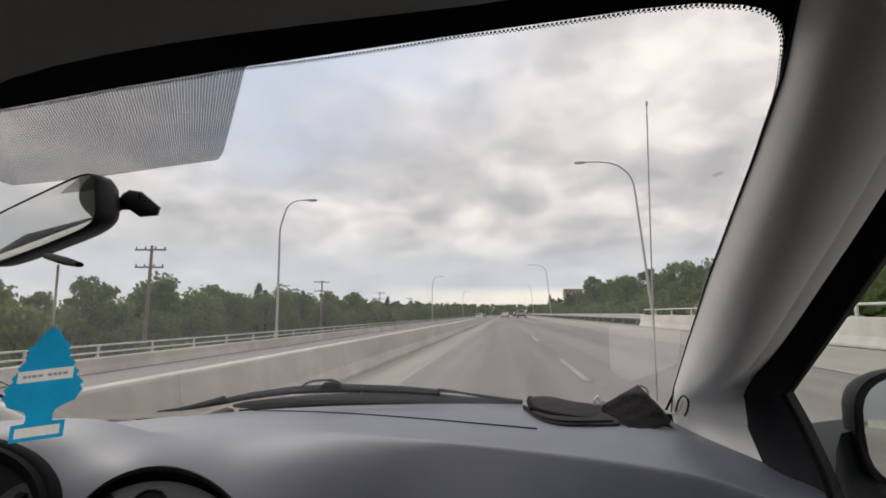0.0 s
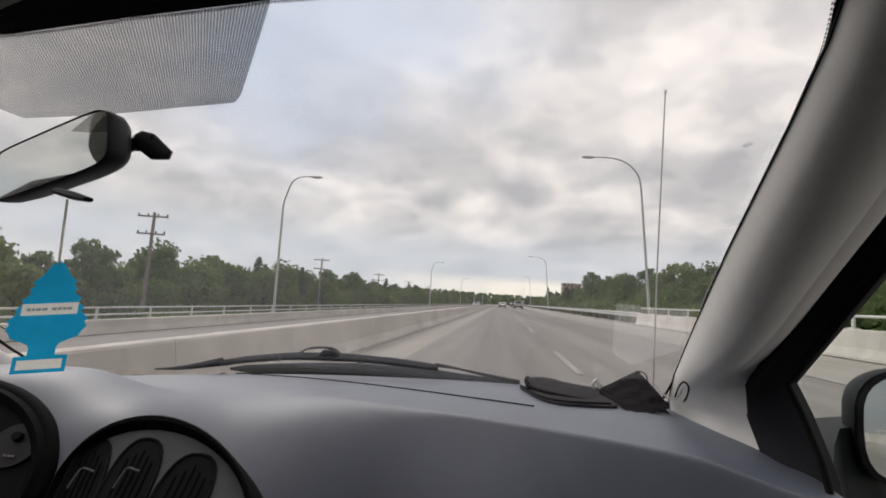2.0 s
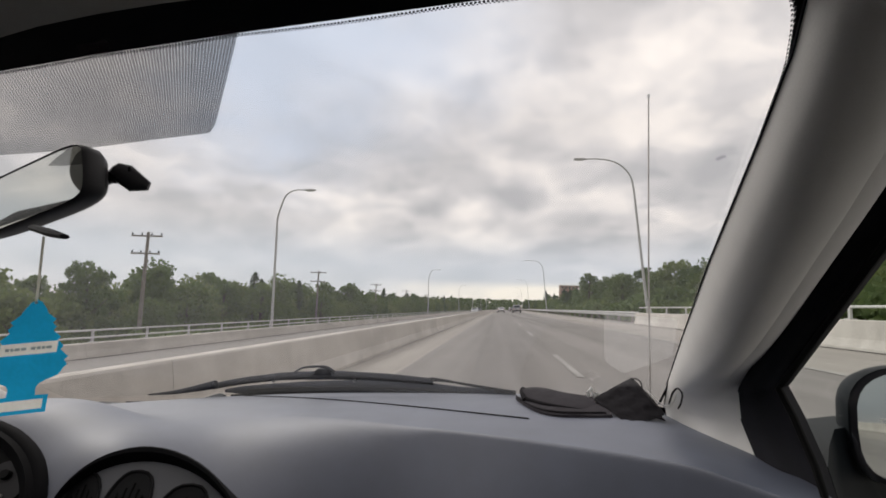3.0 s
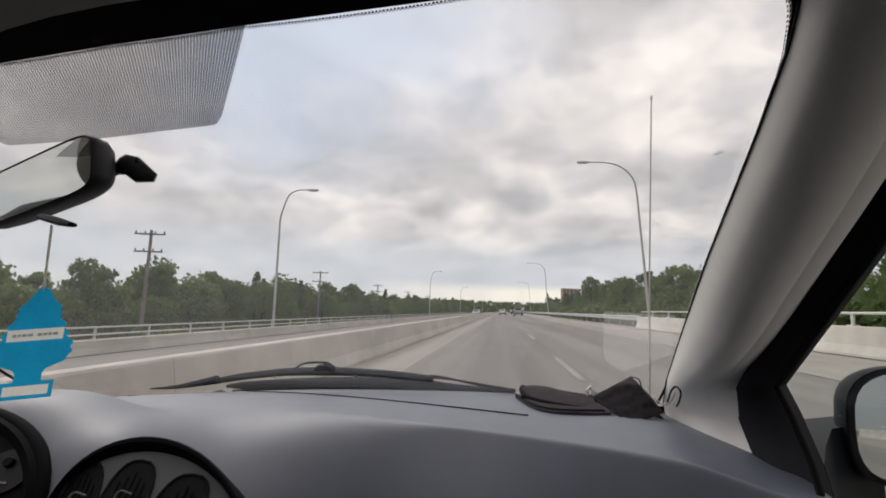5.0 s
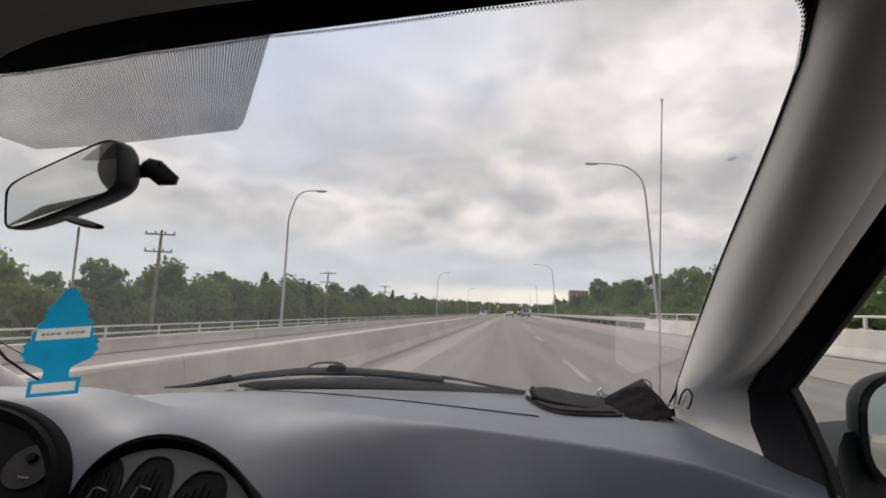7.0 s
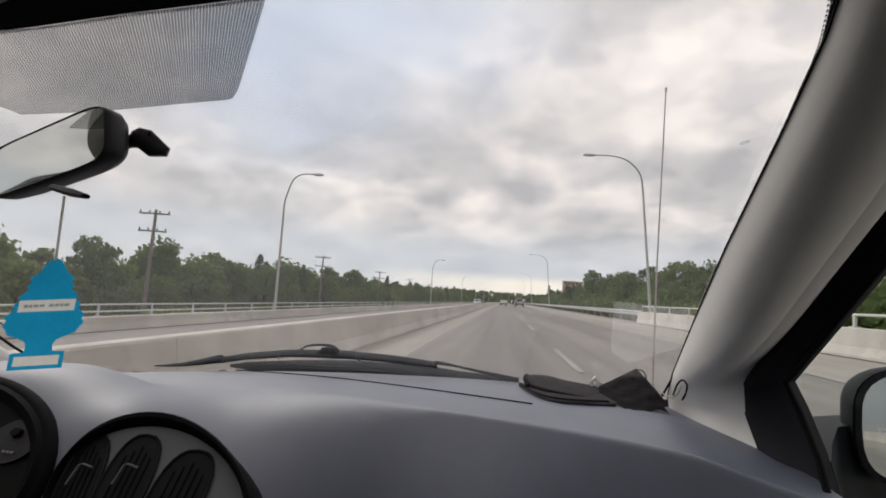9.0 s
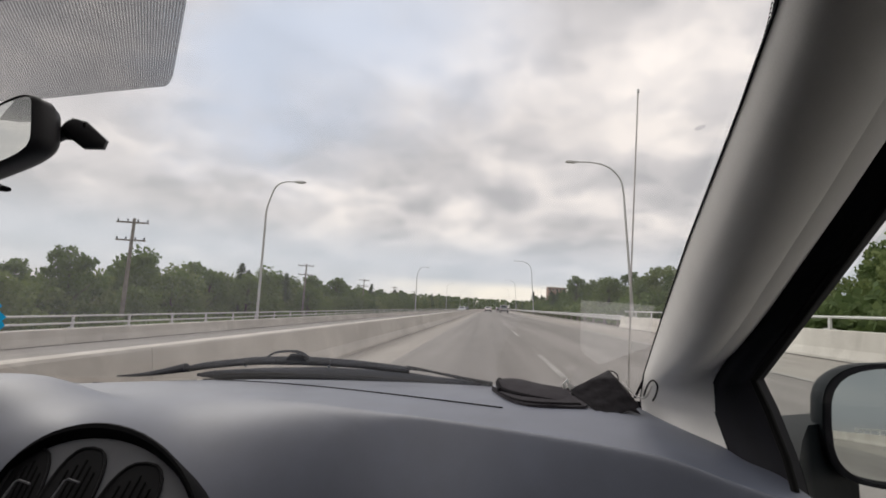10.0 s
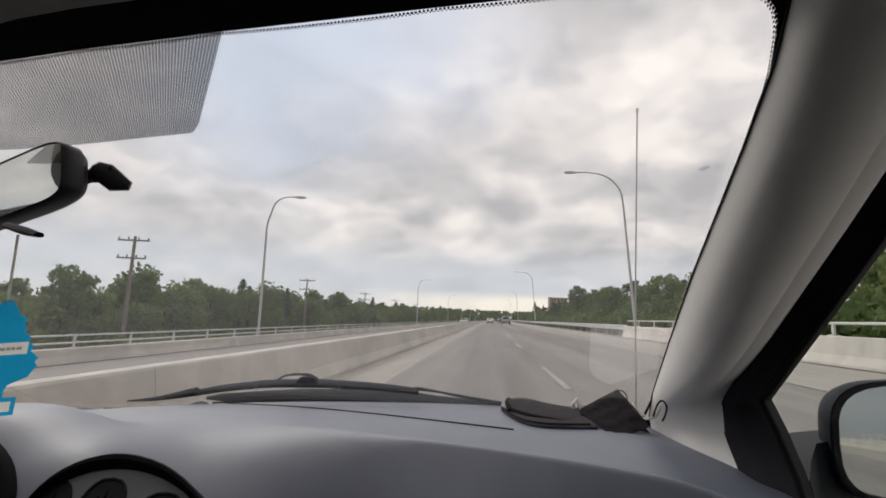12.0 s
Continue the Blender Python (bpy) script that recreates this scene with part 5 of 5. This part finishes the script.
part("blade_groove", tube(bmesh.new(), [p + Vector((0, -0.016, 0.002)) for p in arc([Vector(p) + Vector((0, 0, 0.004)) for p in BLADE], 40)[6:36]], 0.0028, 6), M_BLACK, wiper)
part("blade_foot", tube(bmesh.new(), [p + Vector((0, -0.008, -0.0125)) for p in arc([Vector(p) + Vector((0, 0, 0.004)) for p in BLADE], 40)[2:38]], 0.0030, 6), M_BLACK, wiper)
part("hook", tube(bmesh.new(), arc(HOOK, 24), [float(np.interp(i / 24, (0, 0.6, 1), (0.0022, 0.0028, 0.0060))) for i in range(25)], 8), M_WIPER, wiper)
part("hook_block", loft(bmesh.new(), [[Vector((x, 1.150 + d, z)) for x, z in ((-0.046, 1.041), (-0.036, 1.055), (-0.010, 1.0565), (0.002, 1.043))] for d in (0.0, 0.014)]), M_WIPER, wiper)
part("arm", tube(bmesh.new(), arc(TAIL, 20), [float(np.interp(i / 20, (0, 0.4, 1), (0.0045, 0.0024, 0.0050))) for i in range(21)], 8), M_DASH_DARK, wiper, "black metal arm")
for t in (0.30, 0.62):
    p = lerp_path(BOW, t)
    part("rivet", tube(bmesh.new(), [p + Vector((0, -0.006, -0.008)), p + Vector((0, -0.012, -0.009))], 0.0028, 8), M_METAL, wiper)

# antenna, bonnet, body shell
bm = bmesh.new()
tube(bm, [(0.768, 1.371, 0.90), (0.768, 1.371, 0.96)], [0.014, 0.010], 10)
antenna = part("antenna", bm, M_RUBBER, car, "thin metal whip antenna on the wing")
part("whip", tube(bmesh.new(), [(0.768, 1.371, 0.95), (0.769, 1.371, 1.3), (0.777, 1.371, 1.797)], [0.0026, 0.0022, 0.0018], 8), M_WHIP, antenna)
part("tip", tube(bmesh.new(), [(0.777, 1.371, 1.792), (0.777, 1.371, 1.802)], 0.0036, 8), M_METAL, antenna)
bm = bmesh.new()
slab(bm, lambda u, v: (-0.82 + 1.64 * u, 1.33 + 0.92 * v, 0.915 - 0.10 * v - 0.14 * v ** 4 - 0.03 * (2 * u - 1) ** 4), 20, 14, (0, 0, -0.03))
part("bonnet", bm, M_CARPAINT, car, "dark painted bonnet")
part("cowl", box(bmesh.new(), (0, 1.28, 0.885), (1.5, 0.16, 0.05), bevel=0.01), M_DASH_DARK, car)
for s in (-1, 1):
    part("sill_panel", box(bmesh.new(), (s * 0.80, 0.0, 0.50), (0.06, 4.2, 0.62), bevel=0.03), M_CARPAINT, car)
# unseen closed sides with outer skins, added to keep side light off the trim
for s, y0 in ((-1, -0.42), (1, 0.22)):
    part("side_light_block", box(bmesh.new(), (s * 0.76, (y0 - 2.2) / 2, 1.1), (0.05, y0 + 2.2, 0.66), bevel=0.02), M_CABIN, car)
    part("quarter_panel", box(bmesh.new(), (s * 0.80, (y0 - 2.32) / 2, 1.09), (0.025, y0 + 2.0, 0.60), bevel=0.01), M_CARPAINT, car)
part("driver_door", box(bmesh.new(), (-0.76, -0.35, 0.72), (0.07, 2.0, 0.5), bevel=0.02), M_DASH_DARK, car)
driver_pillar = part("driver_pillar", tube(bmesh.new(), [(-0.775, 1.11, 0.925), (-0.745, 0.985, 0.992), (-0.70, 0.82, 1.085), (-0.65, 0.60, 1.20), (-0.60, 0.25, 1.39)], 0.036, 16), M_TRIM, car, "pale grey pillar trim")
part("pillar_gasket", tube(bmesh.new(), [(-0.66, 0.892, 1.096), (-0.715, 0.985, 1.043), (-0.737, 1.055, 1.005), (-0.758, 1.135, 0.964)], 0.003, 8), M_RUBBER, driver_pillar, "thin black gasket")
part("driver_window_frame", tube(bmesh.new(), [(-0.735, 0.72, 1.06), (-0.735, 0.58, 1.19), (-0.735, 0.42, 1.33), (-0.735, 0.25, 1.40), (-0.735, -0.2, 1.42)], 0.03, 10), M_RUBBER, car)
part("floor_pan", box(bmesh.new(), (0, -0.2, 0.30), (1.6, 4.2, 0.08), bevel=0.02), M_CABIN, car)
part("roof_side_rail", tube(bmesh.new(), [(0.775, 0.55, 1.50), (0.755, 0.40, 1.525), (0.73, 0.15, 1.515), (0.72, -0.3, 1.49), (0.72, -2.1, 1.44)], 0.055, 12), M_CARPAINT, car)
part("tailgate", box(bmesh.new(), (0, -2.2, 0.72), (1.5, 0.08, 0.7), bevel=0.03), M_CABIN, car)
part("rear_header", box(bmesh.new(), (0, -2.16, 1.345), (1.5, 0.10, 0.17), bevel=0.03), M_CABIN, car)
part("nose_panel", box(bmesh.new(), (0, 2.24, 0.45), (1.6, 0.08, 0.5), bevel=0.03), M_CARPAINT, car)
part("seat_back_rear", box(bmesh.new(), (0, -1.45, 0.75), (1.3, 0.16, 0.62), bevel=0.05), M_CABIN, car)
for s in (-1, 1):
    for y in (1.45, -1.35):
        bm = bmesh.new()
        r = 0.30
        zc = deck_z(s * 0.7) + r
        bmesh.ops.create_cone(bm, cap_ends=True, segments=24, radius1=r, radius2=r, depth=0.19, matrix=Matrix.Translation((s * 0.72, y, zc)) @ Matrix.Rotation(radians(90), 4, "Y"))
        part("wheel", bm, M_TYRE, car)

# ---- loose things in the cabin ----
# air freshener on a string under the mirror
TREE = [(0.0, 0.0), (0.005, -0.003), (0.010, -0.010), (0.012, -0.014), (0.0200, -0.0205), (0.0172, -0.0235), (0.0212, -0.0275), (0.0190, -0.0310), (0.0265, -0.0375), (0.0240, -0.0410), (0.0305, -0.0465), (0.0280, -0.0495), (0.0360, -0.0570), (0.0330, -0.0600), (0.0362, -0.0645), (0.0325, -0.0685), (0.0300, -0.0735), (0.0205, -0.0770), (0.0140, -0.0800), (0.012, -0.084), (0.0125, -0.0905), (0.024, -0.091), (0.024, -0.107)]
fx, fy, fz = -0.035, 0.432, 1.203
fr = Vector((0.90, 0.30, 0.11)).normalized()
fd = Vector((0.06, 0.0, 1.0)).normalized()
fn = fr.cross(fd).normalized()
fn = fn if fn.y < 0 else -fn


def card(u, v, lift=0.0):
    return Vector((fx, fy, fz)) + fr * u * 0.90 + fd * v * 0.95 + fn * lift


fresh = thing("air_freshener", (fx, fy, fz), "bright blue tree-shaped card air freshener hanging from the mirror", "air freshener")


def tree_half(v):
    """Half the card's width at the height v."""
    for (u0, v0), (u1, v1) in zip(TREE, TREE[1:]):
        if v1 <= v <= v0 and v0 - v1 > 1e-6:
            return u0 + (u1 - u0) * (v0 - v) / (v0 - v1)
    return 0.0


LABELS = ((-0.041, -0.052, 0.025), (-0.0945, -0.1035, 0.020))  # top, bottom, half width
cuts = sorted({v for _, v in TREE} | {v for a, b, _ in LABELS for v in (a, b)}, reverse=True)
bm = bmesh.new()
for va, vb in zip(cuts, cuts[1:]):
    wa, wb = tree_half(va - 1e-5), tree_half(vb + 1e-5)
    gap = max([w for a, b, w in LABELS if b - 1e-6 <= vb and va <= a + 1e-6], default=0.0)
    for side in (-1, 1):
        corners = [(gap * side, va), (max(wa, gap) * side, va), (max(wb, gap) * side, vb), (gap * side, vb)]
        if wa < 1e-4 and not gap:
            corners.pop(0)
        bm.faces.new([bm.verts.new(card(u, v)) for u, v in corners])
part("card", bm, M_BLUECARD, fresh, smooth=False)
for (top_v, low_v, half), name, text in zip(LABELS, ("banner", "foot_label"), ("pale label band", "pale foot label")):
    bm = bmesh.new()
    bm.faces.new([bm.verts.new(card(u, v)) for u, v in ((-half, low_v), (half, low_v), (half, top_v), (-half, top_v))])
    band = part(name, bm, M_CREAM, fresh, text, smooth=False)
    if name == "banner":
        for u0, u1 in ((-0.020, -0.0165), (-0.0155, -0.013), (-0.012, -0.0075), (-0.0065, -0.002), (0.002, 0.006), (0.007, 0.0105), (0.0115, 0.0145), (0.0155, 0.020)):
            bm = bmesh.new()
            bm.faces.new([bm.verts.new(card(u, v, 0.0004)) for u, v in ((u0, -0.0478), (u1, -0.0478), (u1, -0.0452), (u0, -0.0452))])
            part("label_bar", bm, M_PRINT, band, smooth=False)
hole = card(0, -0.004, 0.001)
knot = Vector((-0.043, 0.438, 1.264))
part("string", tube(bmesh.new(), [hole, hole.lerp(knot, 0.5), knot + Vector((0, 0, -0.003))], 0.0011, 6), M_CREAM, fresh, "pale hanging string")

# folded cloth pouch on the dashboard
def dash_at(x, y, h=0.0):
    return Vector((x, y, dash_z(x, y) + h))


pouch = thing("cloth_pouch", tuple(dash_at(0.49, 1.0)), "folded charcoal cloth pouch lying on the dashboard", "pouch")


def near_edge(x):
    """The rounded near edge of the pouch."""
    return 0.887 + 0.20 * math.exp(-(x - 0.418) / 0.022)


def base_flap(u, v):
    x = 0.4185 + 0.150 * u
    a, b = near_edge(x), 1.105 - 0.30 * (x - 0.418)
    y = a + (max(a, b) - a) * v
    return (x, y, dash_z(x, y) + 0.0045 + 0.004 * math.sin(math.pi * v) + 0.0010 * math.sin(13 * u + 5 * v))


part("lower_flap", slab(bmesh.new(), base_flap, 28, 12, (0, 0, -0.0045)), M_CLOTH_GREY, pouch, "charcoal cloth flap")
for shift in (0.004, 0.012):
    rim = []
    for k in range(29):
        x = 0.4215 + 0.138 * k / 28
        y = near_edge(x) + shift
        rim.append((x, y, dash_z(x, y) + 0.0066))
    part("stitched_edge", tube(bmesh.new(), rim, 0.0011, 6), M_CLOTH, pouch)
FOLD_NEAR = [(0.431, 1.020, 1.0360), (0.447, 1.000, 1.0362), (0.4705, 0.962, 1.0385), (0.505, 0.935, 1.0395), (0.556, 0.935, 1.0350)]
FOLD_FAR = [(0.431, 1.095, 1.0420), (0.447, 1.110, 1.0440), (0.478, 1.090, 1.0465), (0.508, 1.045, 1.0492), (0.556, 0.988, 1.0510)]
near_line, far_line = arc(FOLD_NEAR, 28), arc(FOLD_FAR, 28)


def fold_face(u, v):
    a, b = near_line[round(u * 28)], far_line[round(u * 28)]
    p = a.lerp(b, v)
    return (p.x, p.y, p.z + 0.007 * math.sin(math.pi * v) ** 0.7 * (1 - 0.6 * u) + 0.0012 * math.sin(9 * u + 4 * v))


part("upper_fold", slab(bmesh.new(), fold_face, 28, 12, (0, 0.002, -0.012)), M_CLOTH_GREY, pouch, "charcoal folded top")
part("rolled_edge", tube(bmesh.new(), [p + Vector((0, 0, -0.001)) for p in near_line], [float(np.interp(i / 28, (0, 0.25, 1), (0.0055, 0.0042, 0.0016))) for i in range(29)], 8), M_CLOTH, pouch, "black rolled fold")
part("rolled_end", tube(bmesh.new(), arc([(0.434, 1.012, 1.0335), (0.4315, 1.04, 1.0385), (0.431, 1.07, 1.0405), (0.434, 1.100, 1.0400)], 16), 0.0062, 8), M_CLOTH, pouch, "black rolled fold")

# pleated face mask propped in the corner
mask = thing("face_mask", tuple(dash_at(0.61, 0.93)), "crumpled black pleated face mask in the windscreen corner", "face mask")
MA, MB, MCN, MD = Vector((0.554, 0.970, 1.049)), Vector((0.618, 0.965, 1.088)), Vector((0.645, 0.875, 1.046)), Vector((0.588, 0.850, 1.030))


def mask_face(u, v):
    a = MA.lerp(MB, u)
    b = MD.lerp(MCN, u)
    p = a.lerp(b, v)
    crease = 0.0035 * noise.noise((7 * u, 5 * v, 1.7)) + 0.0016 * noise.noise((17 * u + 4 * v, 13 * v, 4.1))
    return p + Vector((-0.2, -0.9, 0.3)) * (0.006 * math.sin(math.pi * v) + crease + 0.0012 * math.sin(v * 22) * math.sin(math.pi * u) ** 0.3)


part("panel", slab(bmesh.new(), mask_face, 28, 36, (0.006, 0.018, 0.002)), M_CLOTH, mask)
part("under_panel", slab(bmesh.new(), lambda u, v: mask_face(u, v) + Vector((0.010, 0.022, -0.012 + 0.004 * math.sin(6 * u))), 12, 8, (0.004, 0.012, -0.004)), M_CLOTH_GREY, mask)
part("nose_strip", tube(bmesh.new(), [(0.6065, 0.889, 1.0225), (0.614, 0.878, 1.0228), (0.6209, 0.8671, 1.0222)], 0.0012, 6), M_STRING, mask, "pale edge under the mask")
part("ear_loop", tube(bmesh.new(), arc([MB + Vector(v) for v in ((-0.004, 0, -0.004), (0.006, 0.0, 0.002), (0.015, -0.002, -0.002), (0.017, -0.006, -0.012), (0.012, -0.01, -0.020))]), 0.0012, 6), M_CLOTH, mask, "black elastic loop")
def nearer(p):
    return Vector((0.38, 0.03, 1.20)).lerp(p, 0.925)


bm = bmesh.new()
strip = arc([nearer(MCN + Vector(v)) for v in ((-0.016, 0.03, 0.034), (-0.002, 0.022, 0.018), (0.010, 0.016, 0.013), (0.018, 0.012, 0.020), (0.024, 0.012, 0.034))])
slab(bm, lambda u, v: strip[min(24, int(round(u * 24)))] + Vector((0.0012, 0.001, -0.0026)) * v, 24, 2, (0.001, 0.002, 0))
part("inner_lining", bm, M_STRING, mask, "white inner lining at the open edge")
part("ear_loop", tube(bmesh.new(), arc([nearer(MCN + Vector(v)) for v in ((0.012, 0.012, 0.016), (0.018, 0.012, 0.034), (0.026, 0.012, 0.042), (0.033, 0.012, 0.034), (0.031, 0.012, 0.020), (0.026, 0.012, 0.010))]), 0.0013, 6), M_CLOTH, mask, "black elastic loop")
clip = thing("metal_clip", tuple(dash_at(0.555, 1.0)), "small shiny metal clip beside the face mask", "clip")
part("leaf", tube(bmesh.new(), [(0.556, 0.995, 1.038), (0.558, 0.99, 1.055), (0.552, 0.99, 1.066), (0.547, 0.99, 1.058), (0.552, 0.992, 1.040)], 0.0034, 6), M_CHROME, clip)
part("tab", prism(bmesh.new(), [(0.560, 0.985, 1.036), (0.570, 0.985, 1.040), (0.566, 0.985, 1.056), (0.559, 0.985, 1.060)], (0, 0.002, 0)), M_CHROME, clip, smooth=False)
